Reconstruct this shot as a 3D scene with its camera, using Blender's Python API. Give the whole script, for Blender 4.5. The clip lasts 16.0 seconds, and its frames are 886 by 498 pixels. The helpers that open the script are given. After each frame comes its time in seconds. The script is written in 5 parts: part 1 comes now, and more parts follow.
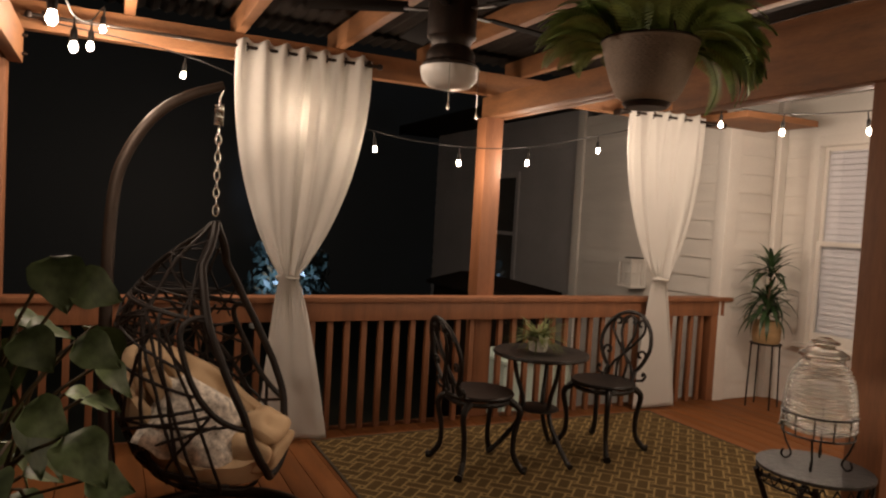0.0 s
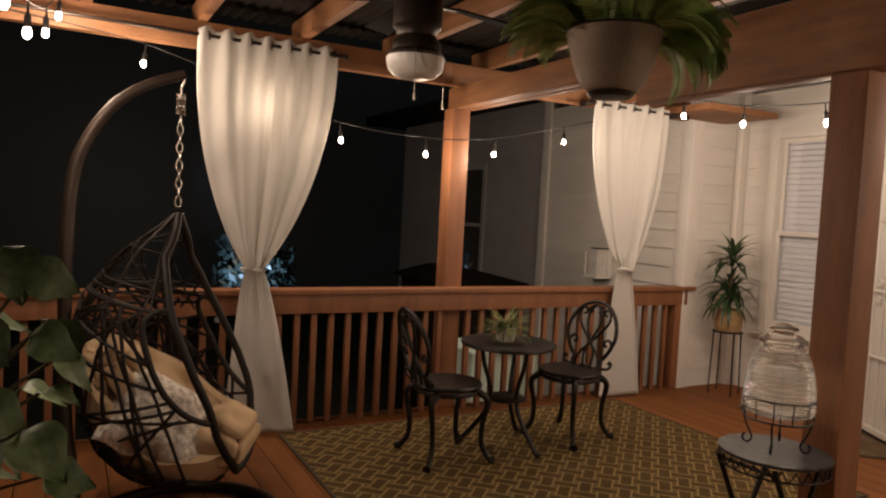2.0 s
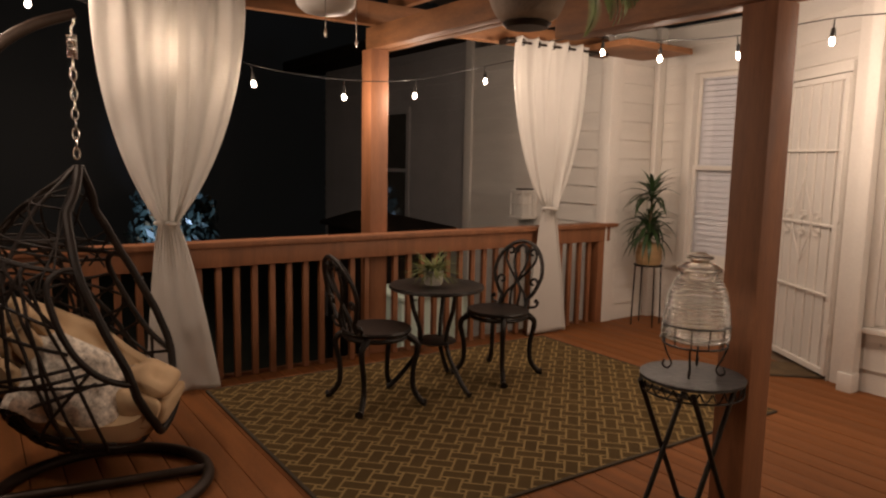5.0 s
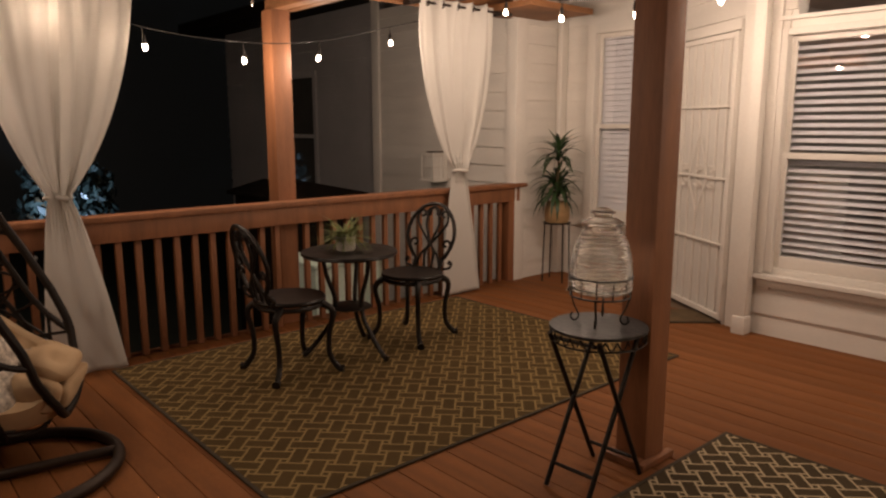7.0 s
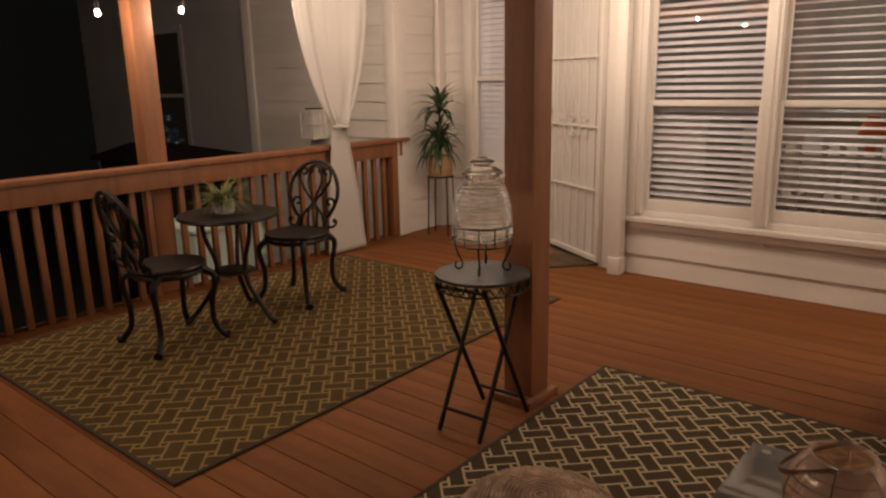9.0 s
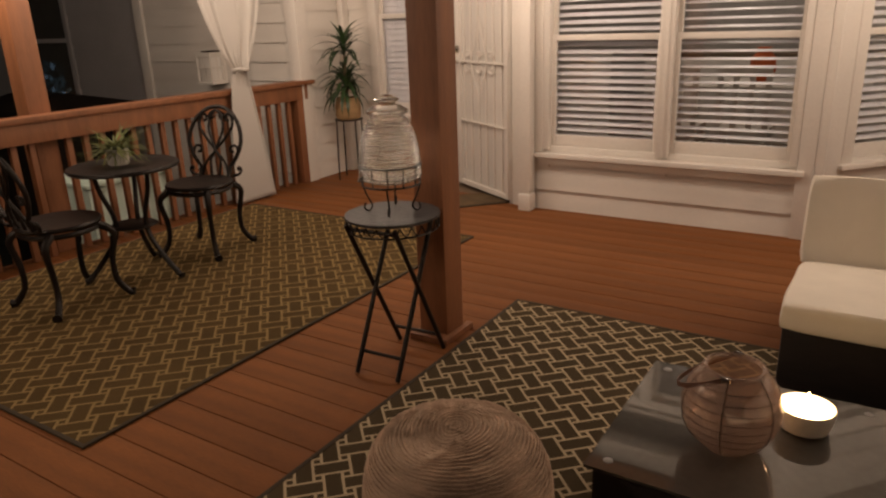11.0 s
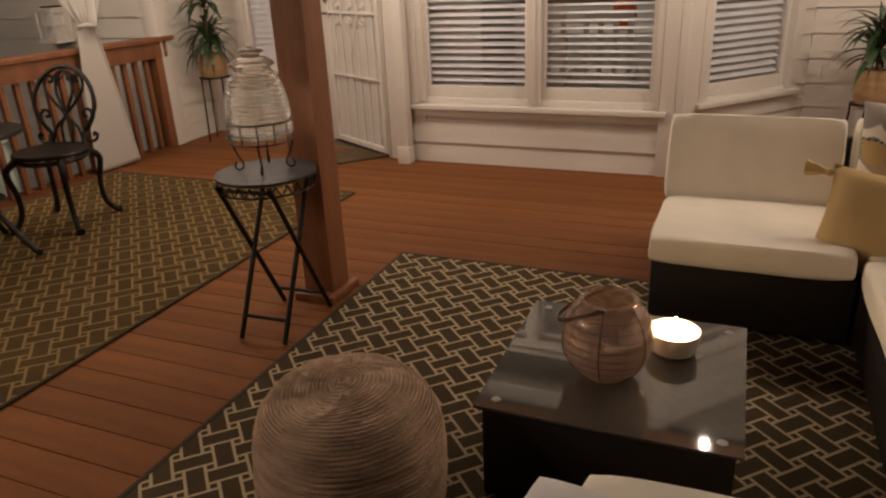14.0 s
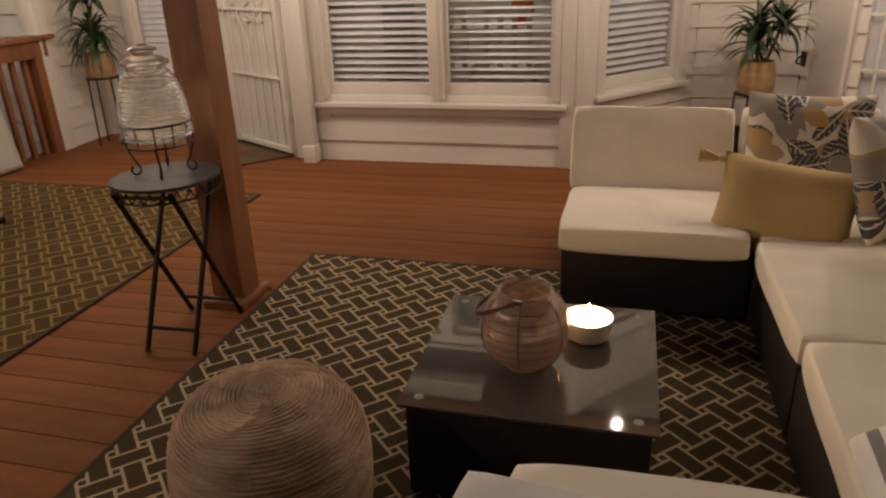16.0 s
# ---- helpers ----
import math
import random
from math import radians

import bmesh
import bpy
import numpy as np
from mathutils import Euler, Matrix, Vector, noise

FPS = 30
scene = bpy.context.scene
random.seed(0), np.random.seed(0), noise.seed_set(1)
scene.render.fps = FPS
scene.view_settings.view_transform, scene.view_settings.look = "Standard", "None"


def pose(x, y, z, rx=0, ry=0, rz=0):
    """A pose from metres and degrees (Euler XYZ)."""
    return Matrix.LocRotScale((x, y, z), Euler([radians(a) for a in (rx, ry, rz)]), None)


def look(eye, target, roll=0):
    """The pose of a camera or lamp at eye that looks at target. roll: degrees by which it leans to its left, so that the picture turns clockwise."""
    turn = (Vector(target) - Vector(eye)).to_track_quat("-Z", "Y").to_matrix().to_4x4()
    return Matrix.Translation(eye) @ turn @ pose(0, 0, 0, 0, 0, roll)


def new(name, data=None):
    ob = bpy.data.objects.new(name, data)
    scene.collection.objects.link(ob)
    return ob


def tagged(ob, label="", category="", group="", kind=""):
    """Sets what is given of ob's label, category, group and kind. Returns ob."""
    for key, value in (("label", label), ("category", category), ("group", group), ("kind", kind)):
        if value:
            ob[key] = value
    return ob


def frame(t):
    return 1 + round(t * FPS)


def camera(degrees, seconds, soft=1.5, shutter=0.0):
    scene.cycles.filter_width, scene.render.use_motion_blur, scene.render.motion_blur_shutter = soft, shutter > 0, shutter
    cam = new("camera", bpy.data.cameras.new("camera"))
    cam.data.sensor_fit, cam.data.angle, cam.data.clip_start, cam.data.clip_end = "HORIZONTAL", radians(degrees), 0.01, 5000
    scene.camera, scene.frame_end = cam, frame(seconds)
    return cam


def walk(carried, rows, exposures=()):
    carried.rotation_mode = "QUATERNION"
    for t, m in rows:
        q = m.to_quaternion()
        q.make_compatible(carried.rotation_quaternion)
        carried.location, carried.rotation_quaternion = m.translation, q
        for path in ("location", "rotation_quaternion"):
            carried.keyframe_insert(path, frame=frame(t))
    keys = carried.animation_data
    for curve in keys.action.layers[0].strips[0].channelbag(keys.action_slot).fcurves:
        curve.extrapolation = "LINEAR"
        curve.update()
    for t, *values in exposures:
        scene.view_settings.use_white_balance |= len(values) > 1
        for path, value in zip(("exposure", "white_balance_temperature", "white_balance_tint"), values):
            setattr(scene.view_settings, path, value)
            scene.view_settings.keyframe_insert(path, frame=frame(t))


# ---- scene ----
cam = camera(64.5, 16.0, 2.2, 0.5)
PATH = [
    (0, (0.1, -0.054, 1.491), (0.964, 1.748, 1.399), 3.2),
    (0.5, (0.099, -0.059, 1.485), (0.983, 1.733, 1.398), 3.2),
    (1, (0.091, -0.053, 1.484), (1.0, 1.727, 1.395), 3.2),
    (1.5, (0.094, -0.055, 1.483), (1.023, 1.713, 1.387), 3.1),
    (2, (0.105, -0.052, 1.482), (1.051, 1.707, 1.374), 3.0),
    (2.5, (0.108, -0.04, 1.48), (1.078, 1.705, 1.353), 2.8),
    (3, (0.117, -0.038, 1.479), (1.105, 1.694, 1.332), 2.5),
    (3.5, (0.126, -0.025, 1.477), (1.14, 1.69, 1.303), 2.2),
    (6, (0.165, -0.02, 1.453), (1.361, 1.555, 1.154), 0.5),
    (6.5, (0.161, -0.024, 1.452), (1.403, 1.51, 1.129), 0.2),
    (7, (0.17, -0.032, 1.452), (1.468, 1.45, 1.105), -0.1),
    (7.5, (0.174, -0.033, 1.448), (1.527, 1.394, 1.086), -0.3),
    (8, (0.182, -0.041, 1.438), (1.592, 1.323, 1.051), -0.7),
    (8.5, (0.178, -0.045, 1.442), (1.633, 1.261, 1.02), -0.9),
    (9, (0.183, -0.048, 1.434), (1.682, 1.192, 0.966), -1.2),
    (11.5, (0.214, -0.064, 1.407), (1.833, 0.908, 0.747), -2.1),
    (12, (0.217, -0.066, 1.401), (1.858, 0.846, 0.709), -2.0),
    (12.5, (0.225, -0.068, 1.395), (1.882, 0.795, 0.68), -2.0),
    (13, (0.23, -0.071, 1.39), (1.902, 0.749, 0.659), -2.1),
    (13.5, (0.231, -0.072, 1.388), (1.916, 0.708, 0.646), -2.3),
    (14, (0.236, -0.071, 1.387), (1.94, 0.656, 0.634), -2.6),
    (14.5, (0.241, -0.066, 1.387), (1.964, 0.605, 0.626), -2.7),
    (15, (0.248, -0.059, 1.386), (1.995, 0.544, 0.619), -2.6),
    (15.5, (0.248, -0.053, 1.386), (2.013, 0.49, 0.617), -2.4),
    (16, (0.244, -0.05, 1.383), (2.025, 0.432, 0.612), -2.2),
]
walk(cam, [(t, look(eye, target, roll)) for t, eye, target, roll in PATH],
     [(0.0, 0.28, 6500, 12), (3.5, 0.26, 6550, 13), (6.0, 0.18, 6650, 16), (9.0, 0.26, 6800, 16), (12.5, 0.41, 6500, 12), (16.0, 0.37, 6400, 11)])

# ---- world and light ----
world = bpy.data.worlds.new("night")
world.use_nodes = True
world.node_tree.nodes["Background"].inputs["Color"].default_value = (0.42, 0.36, 0.33, 1)
world.node_tree.nodes["Background"].inputs["Strength"].default_value = 0.009
scene.world = world
scene.view_settings.exposure = 0.0
RAIL_WATTS, HOUSE_WATTS, CORNER_WATTS = 8.4, 13.2, 14.0
BULB_COLOUR = (1.0, 0.785, 0.60)


# ---- materials ----
def mat(name, base, rough=0.6, metal=0.0, vary=0.12, scale=6.0, grain=60.0, bump=0.15, stretch=(1, 1, 1), spec=0.5, per_object=0.0, dark=None, spread=0.1):
    """A surface with stains at a large scale and grain at a small one."""
    m = bpy.data.materials.new(name)
    m.use_nodes = True
    nt = m.node_tree
    b = nt.nodes["Principled BSDF"]
    b.inputs["Roughness"].default_value = rough
    b.inputs["Metallic"].default_value = metal
    b.inputs["Specular IOR Level"].default_value = spec
    co = nt.nodes.new("ShaderNodeTexCoord")
    mp = nt.nodes.new("ShaderNodeMapping")
    mp.inputs["Scale"].default_value = stretch
    nt.links.new(co.outputs["Object"], mp.inputs["Vector"])
    big = nt.nodes.new("ShaderNodeTexNoise")
    big.inputs["Scale"].default_value = scale
    big.inputs["Detail"].default_value = 5
    fine = nt.nodes.new("ShaderNodeTexNoise")
    fine.inputs["Scale"].default_value = grain
    fine.inputs["Detail"].default_value = 4
    for n in (big, fine):
        nt.links.new(mp.outputs["Vector"], n.inputs["Vector"])
    ramp = nt.nodes.new("ShaderNodeValToRGB")
    low = dark or tuple(c * (1 - vary * 2) for c in base)
    high = tuple(min(1.0, c * (1 + vary)) for c in base)
    ramp.color_ramp.elements[0].position, ramp.color_ramp.elements[1].position = 0.3, 0.7
    ramp.color_ramp.elements[0].color = (*low, 1)
    ramp.color_ramp.elements[1].color = (*high, 1)
    mixv = nt.nodes.new("ShaderNodeMath")
    mixv.operation = "MULTIPLY_ADD"
    mixv.inputs[1].default_value = 0.35
    nt.links.new(fine.outputs["Fac"], mixv.inputs[0])
    sub = nt.nodes.new("ShaderNodeMath")
    sub.operation = "MULTIPLY"
    sub.inputs[1].default_value = 0.65
    nt.links.new(big.outputs["Fac"], sub.inputs[0])
    nt.links.new(sub.outputs[0], mixv.inputs[2])
    nt.links.new(mixv.outputs[0], ramp.inputs["Fac"])
    col = ramp.outputs["Color"]
    if per_object:
        info = nt.nodes.new("ShaderNodeObjectInfo")
        hsv = nt.nodes.new("ShaderNodeHueSaturation")
        rng = nt.nodes.new("ShaderNodeMapRange")
        rng.inputs["To Min"].default_value, rng.inputs["To Max"].default_value = 1 - per_object, 1 + per_object
        nt.links.new(info.outputs["Random"], rng.inputs["Value"])
        nt.links.new(rng.outputs["Result"], hsv.inputs["Value"])
        nt.links.new(col, hsv.inputs["Color"])
        col = hsv.outputs["Color"]
    nt.links.new(col, b.inputs["Base Color"])
    if bump:
        bp = nt.nodes.new("ShaderNodeBump")
        bp.inputs["Strength"].default_value = bump
        bp.inputs["Distance"].default_value = 0.004
        nt.links.new(fine.outputs["Fac"], bp.inputs["Height"])
        nt.links.new(bp.outputs["Normal"], b.inputs["Normal"])
    rr = nt.nodes.new("ShaderNodeMapRange")
    rr.inputs["To Min"].default_value, rr.inputs["To Max"].default_value = max(0.02, rough - spread), min(1, rough + spread)
    nt.links.new(big.outputs["Fac"], rr.inputs["Value"])
    nt.links.new(rr.outputs["Result"], b.inputs["Roughness"])
    return m


def glowing(name, colour, strength):
    m = bpy.data.materials.new(name)
    m.use_nodes = True
    b = m.node_tree.nodes["Principled BSDF"]
    b.inputs["Base Color"].default_value = (0.9, 0.85, 0.75, 1)
    b.inputs["Emission Color"].default_value = (*colour, 1)
    b.inputs["Emission Strength"].default_value = strength
    return m


def glass(name, tint=(1, 1, 1), rough=0.02, through_part=1.0, ior=1.45):
    m = bpy.data.materials.new(name)
    m.use_nodes = True
    b = m.node_tree.nodes["Principled BSDF"]
    b.inputs["Base Color"].default_value = (*tint, 1)
    b.inputs["Roughness"].default_value = rough
    b.inputs["Transmission Weight"].default_value = through_part
    b.inputs["IOR"].default_value = ior
    return m


def pane_glass(name, shine=0.08, rough=0.01, tint=(1, 1, 1), milk=0.0, cloud=(0.8, 0.8, 0.78)):
    """Thin glass: clear or tinted, with an even reflection; milk: its cloudy part."""
    m = bpy.data.materials.new(name)
    m.use_nodes = True
    nt = m.node_tree
    out = nt.nodes["Material Output"]
    nt.nodes.remove(nt.nodes["Principled BSDF"])
    clear, gloss, mix = (nt.nodes.new(k) for k in ("ShaderNodeBsdfTransparent", "ShaderNodeBsdfGlossy", "ShaderNodeMixShader"))
    gloss.inputs["Roughness"].default_value = rough
    clear.inputs["Color"].default_value = (*tint, 1)
    body = clear.outputs[0]
    if milk:
        dif, m2 = nt.nodes.new("ShaderNodeBsdfDiffuse"), nt.nodes.new("ShaderNodeMixShader")
        dif.inputs["Color"].default_value = (*cloud, 1)
        m2.inputs[0].default_value = milk
        nt.links.new(body, m2.inputs[1])
        nt.links.new(dif.outputs[0], m2.inputs[2])
        body = m2.outputs[0]
    mix.inputs[0].default_value = shine
    nt.links.new(body, mix.inputs[1])
    nt.links.new(gloss.outputs[0], mix.inputs[2])
    nt.links.new(mix.outputs[0], out.inputs["Surface"])
    return m


def cloth(name, base, weave=500.0, through_part=0.0, vary=0.06, rough=0.9):
    """Fabric with a fine weave; part of the light comes through."""
    m = mat(name, base, rough, 0, vary, 5.0, weave, 0.25, spec=0.15)
    if through_part:
        nt = m.node_tree
        b, out = nt.nodes["Principled BSDF"], nt.nodes["Material Output"]
        tr, mix = nt.nodes.new("ShaderNodeBsdfTranslucent"), nt.nodes.new("ShaderNodeMixShader")
        tr.inputs["Color"].default_value = (*base, 1)
        mix.inputs[0].default_value = through_part
        nt.links.new(b.outputs[0], mix.inputs[1])
        nt.links.new(tr.outputs[0], mix.inputs[2])
        nt.links.new(mix.outputs[0], out.inputs["Surface"])
    return m


def rug_material(name, field, line, cell=0.098, turn=45):
    """A woven mat: dark bars laid in turn along and across, small squares between them, light lines round all."""
    m = mat(name, field, 0.95, 0, 0.15, 3.0, 260.0, 0.5, spec=0.1)
    nt = m.node_tree
    link = nt.links.new

    def op(kind, a, b=None, c=None):
        n = nt.nodes.new("ShaderNodeMath")
        n.operation = kind
        for k, v in enumerate((a, b, c)):
            if v is None:
                continue
            if isinstance(v, (int, float)):
                n.inputs[k].default_value = v
            else:
                link(v, n.inputs[k])
        return n.outputs[0]

    co, mp, sp = (nt.nodes.new(k) for k in ("ShaderNodeTexCoord", "ShaderNodeMapping", "ShaderNodeSeparateXYZ"))
    mp.inputs["Rotation"].default_value = (0, 0, radians(turn))
    mp.inputs["Scale"].default_value = (1 / cell, 1 / cell, 1)
    link(co.outputs["Object"], mp.inputs["Vector"])
    link(mp.outputs["Vector"], sp.inputs[0])
    x, y = sp.outputs[0], sp.outputs[1]
    # nearest bar centre and whether it lies along x (even) or y (odd)
    bars = []
    for shift in (0.0, 1.0):
        # centres (2i + shift, 2j) and (2i + 1 + shift, 2j + 1)
        for k in (0.0, 1.0):
            dx = op("ABSOLUTE", op("SUBTRACT", op("FLOORED_MODULO", op("ADD", x, 1.0 - shift - k), 2.0), 1.0))
            dy = op("ABSOLUTE", op("SUBTRACT", op("FLOORED_MODULO", op("ADD", y, 1.0 - k), 2.0), 1.0))
            hl, hw = (0.62, 0.28) if shift == 0 else (0.28, 0.62)
            bars.append(op("MULTIPLY", op("LESS_THAN", dx, hl), op("LESS_THAN", dy, hw)))
    dx = op("ABSOLUTE", op("SUBTRACT", op("FLOORED_MODULO", x, 1.0), 0.5))
    dy = op("ABSOLUTE", op("SUBTRACT", op("FLOORED_MODULO", y, 1.0), 0.5))
    bars.append(op("MULTIPLY", op("LESS_THAN", dx, 0.11), op("LESS_THAN", dy, 0.11)))
    total = bars[0]
    for b in bars[1:]:
        total = op("MAXIMUM", total, b)
    mix = nt.nodes.new("ShaderNodeMix")
    mix.data_type = "RGBA"
    b = nt.nodes["Principled BSDF"]
    old = b.inputs["Base Color"].links[0].from_socket
    link(total, mix.inputs["Factor"])
    mix.inputs["A"].default_value = (*line, 1)
    link(old, mix.inputs["B"])
    link(mix.outputs["Result"], b.inputs["Base Color"])
    return m


M_DECK = mat("deck_paint", (0.220, 0.082, 0.0245), 0.68, vary=0.16, scale=2.5, grain=40, bump=0.25, stretch=(6, 0.6, 6), per_object=0.10, spec=0.2)
M_STAIN = mat("red_stained_wood", (0.270, 0.110, 0.047), 0.6, vary=0.18, scale=3, grain=30, bump=0.25, stretch=(5, 5, 0.5))
M_BEAM = mat("brown_stained_timber", (0.262, 0.114, 0.044), 0.65, vary=0.22, scale=3, grain=28, bump=0.3, stretch=(1, 1, 6), per_object=0.08)
M_ROOF = mat("dark_roof_panel", (0.022, 0.016, 0.012), 0.8, vary=0.3, scale=3, grain=30, spec=0.15)
M_WHITE = mat("white_paint", (0.74, 0.71, 0.66), 0.5, vary=0.05, scale=1.5, grain=50, bump=0.08)
M_SIDING = mat("white_lap_siding", (0.72, 0.69, 0.64), 0.55, vary=0.06, scale=1.2, grain=30, bump=0.18, stretch=(1, 1, 6), per_object=0.02)
# the far wing's lack of light is put into this grey
M_WING_DIM = mat("dimmed_wing_white", (0.46, 0.45, 0.45), 0.7, vary=0.1, scale=1.5)
M_BLIND = mat("white_blind_slat", (0.80, 0.81, 0.86), 0.45, vary=0.04, grain=20, bump=0.05)
M_IRON = mat("black_cast_iron", (0.022, 0.018, 0.015), 0.42, 0.55, 0.3, 12, 90, 0.3)
M_HAMMERED = mat("hammered_dark_metal", (0.060, 0.058, 0.058), 0.50, 0.3, 0.35, 30, 48, 1.0, spec=0.4)
M_STEEL = mat("dark_bronze_steel", (0.04, 0.026, 0.018), 0.48, 0.5, 0.2, 8, 60, 0.1)
M_CHROME = mat("bright_steel", (0.62, 0.60, 0.56), 0.25, 1.0, 0.1, 8, 60, 0.05)
M_RATTAN = mat("dark_brown_rattan", (0.013, 0.008, 0.0055), 0.55, 0, 0.3, 10, 120, 0.4, spec=0.3)
M_WICKER = mat("espresso_wicker", (0.018, 0.012, 0.010), 0.5, 0, 0.3, 10, 160, 0.6, stretch=(1, 1, 4))
M_CREAM = cloth("cream_cushion_cloth", (0.83, 0.78, 0.68), 420)
M_CURTAIN = cloth("white_curtain_cloth", (0.80, 0.78, 0.74), 600, through_part=0.40, vary=0.03)
M_TAN = cloth("tan_cushion_cloth", (0.52, 0.37, 0.225), 300)
M_MUSTARD = cloth("mustard_cloth", (0.52, 0.385, 0.19), 260)
M_FUR = mat("speckled_white_plush", (0.70, 0.63, 0.54), 0.95, 0, 0.38, 34, 120, 0.9, spec=0.1)
M_PRINT = cloth("printed_white_cloth", (0.72, 0.67, 0.58), 350)
M_PRINTS = [cloth("printed_charcoal", (0.085, 0.085, 0.092), 350), cloth("printed_ochre", (0.46, 0.33, 0.15), 350), cloth("printed_grey", (0.30, 0.28, 0.26), 350), cloth("printed_tan", (0.40, 0.30, 0.20), 350)]
M_TOWEL = cloth("white_towel_cloth", (0.80, 0.79, 0.78), 350)
M_JUTE = mat("braided_jute", (0.60, 0.44, 0.32), 0.95, 0, 0.25, 9, 130, 0.8, stretch=(1, 1, 5), spec=0.1)
M_RUG = rug_material("brown_lattice_rug", (0.088, 0.057, 0.022), (0.255, 0.178, 0.076), 0.105)
M_RUG2 = rug_material("tan_lattice_rug", (0.075, 0.055, 0.030), (0.46, 0.37, 0.24), 0.092)
M_RUGEDGE = mat("rug_binding", (0.05, 0.036, 0.02), 0.95)
M_MAT = mat("coir_door_mat", (0.13, 0.085, 0.04), 0.98, 0, 0.3, 8, 200, 0.9)
M_GRASS = mat("yellow_green_grass", (0.17, 0.20, 0.05), 0.6, 0, 0.3, 14, 60, 0.2, per_object=0.3)
M_TREE = mat("glossy_night_leaf", (0.05, 0.07, 0.06), 0.32, 0, 0.3, 6, 40, 0.2)
M_TEAL = mat("pale_teal_plastic", (0.66, 0.80, 0.71), 0.5, 0, 0.08, 3, 50, 0.05)
M_LEAF = mat("green_leaf", (0.120, 0.165, 0.072), 0.5, 0, 0.3, 14, 60, 0.2, per_object=0.3, spec=0.25)
M_FERN = mat("fern_green", (0.31, 0.42, 0.125), 0.6, 0, 0.3, 14, 60, 0.2, per_object=0.25)
M_DRAC = mat("dark_strap_leaf", (0.030, 0.062, 0.022), 0.4, 0, 0.3, 14, 60, 0.2, per_object=0.25)
M_STEM = mat("brown_stem", (0.10, 0.07, 0.035), 0.8)
M_BASKET = mat("tan_woven_basket", (0.42, 0.27, 0.13), 0.85, 0, 0.2, 8, 150, 0.7, stretch=(1, 1, 3))
M_TAUPE = mat("taupe_woven_pot", (0.34, 0.26, 0.20), 0.75, 0, 0.15, 8, 130, 0.6)
M_POT = mat("white_stoneware", (0.70, 0.66, 0.60), 0.5, 0, 0.08, 12, 90, 0.1)
M_SOIL = mat("potting_soil", (0.03, 0.02, 0.013), 0.95, 0, 0.4, 20, 90, 0.9)
M_FAN = mat("dark_fan_metal", (0.035, 0.025, 0.020), 0.4, 0.5, 0.2)
M_BLADE = mat("dark_fan_blade", (0.010, 0.007, 0.005), 0.85, 0, 0.2, 3, 40, 0.1, stretch=(1, 8, 1), spec=0.05)
M_FROST = mat("frosted_glass_bowl", (0.80, 0.78, 0.74), 0.35, 0, 0.03, 4, 40, 0.02)
M_BULB = glowing("lit_bulb", BULB_COLOUR, 28.0)
M_CORD = mat("black_cord", (0.012, 0.011, 0.010), 0.6)
M_PANE = pane_glass("window_pane")
M_JAR = glass("ribbed_clear_glass", (0.97, 0.96, 0.93), 0.05, 0.94)
M_GLOBE = pane_glass("smoked_glass", 0.13, 0.05, (0.90, 0.83, 0.78), 0.30, (0.66, 0.54, 0.47))
# base grey lifted to stand in for reflected walls and windows
M_TOP = mat("dark_table_glass", (0.080, 0.076, 0.066), 0.035, 0, 0.1, 3, 40, 0.0, spec=1.0, spread=0.015)
M_WAX = glowing("lit_candle_wax", (1.0, 0.72, 0.36), 6.0)
M_FLAME = glowing("candle_flame", (1.0, 0.62, 0.22), 60.0)
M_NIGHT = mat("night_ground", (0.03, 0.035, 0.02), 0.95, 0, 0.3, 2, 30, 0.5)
M_ROOM = mat("room_wall", (0.42, 0.40, 0.38), 0.8)
M_ROOMFLOOR = mat("room_floor", (0.16, 0.11, 0.07), 0.5)
M_ORANGE = mat("orange_cloth", (0.75, 0.16, 0.04), 0.8)


# ---- building helpers ----
def bm_box(bm, x0, x1, y0, y1, z0, z1, bevel=0.0, m=None):
    g = bmesh.ops.create_cube(bm, size=1.0)
    t = Matrix.Translation(((x0 + x1) / 2, (y0 + y1) / 2, (z0 + z1) / 2)) @ Matrix.Diagonal((abs(x1 - x0), abs(y1 - y0), abs(z1 - z0), 1))
    bmesh.ops.transform(bm, matrix=(m @ t) if m else t, verts=g["verts"])
    if bevel:
        edges = list({e for v in g["verts"] for e in v.link_edges})
        bmesh.ops.bevel(bm, geom=edges, offset=bevel, segments=2, affect="EDGES", profile=0.6)
    return bm


def bm_tube(bm, pts, r, n=8, closed=False):
    """A round bar along points; r is one radius or one for each point."""
    pts = [Vector(p) for p in pts]
    rr = [r] * len(pts) if isinstance(r, (int, float)) else list(r)
    rings, up = [], None
    for i, p in enumerate(pts):
        a = pts[i - 1] if i or closed else p
        b = pts[(i + 1) % len(pts)] if i + 1 < len(pts) or closed else p
        d = (b - a).normalized()
        if up is None:
            up = d.orthogonal().normalized()
        up = (up - d * up.dot(d))
        up = up.normalized() if up.length > 1e-5 else d.orthogonal().normalized()
        side = d.cross(up)
        rings.append([bm.verts.new(p + rr[i] * (math.cos(2 * math.pi * k / n) * up + math.sin(2 * math.pi * k / n) * side)) for k in range(n)])
    last = len(rings) if closed else len(rings) - 1
    for i in range(last):
        a, b = rings[i], rings[(i + 1) % len(rings)]
        for k in range(n):
            bm.faces.new((a[k], a[(k + 1) % n], b[(k + 1) % n], b[k]))
    if not closed:
        bm.faces.new(rings[0][::-1])
        bm.faces.new(rings[-1])
    return bm


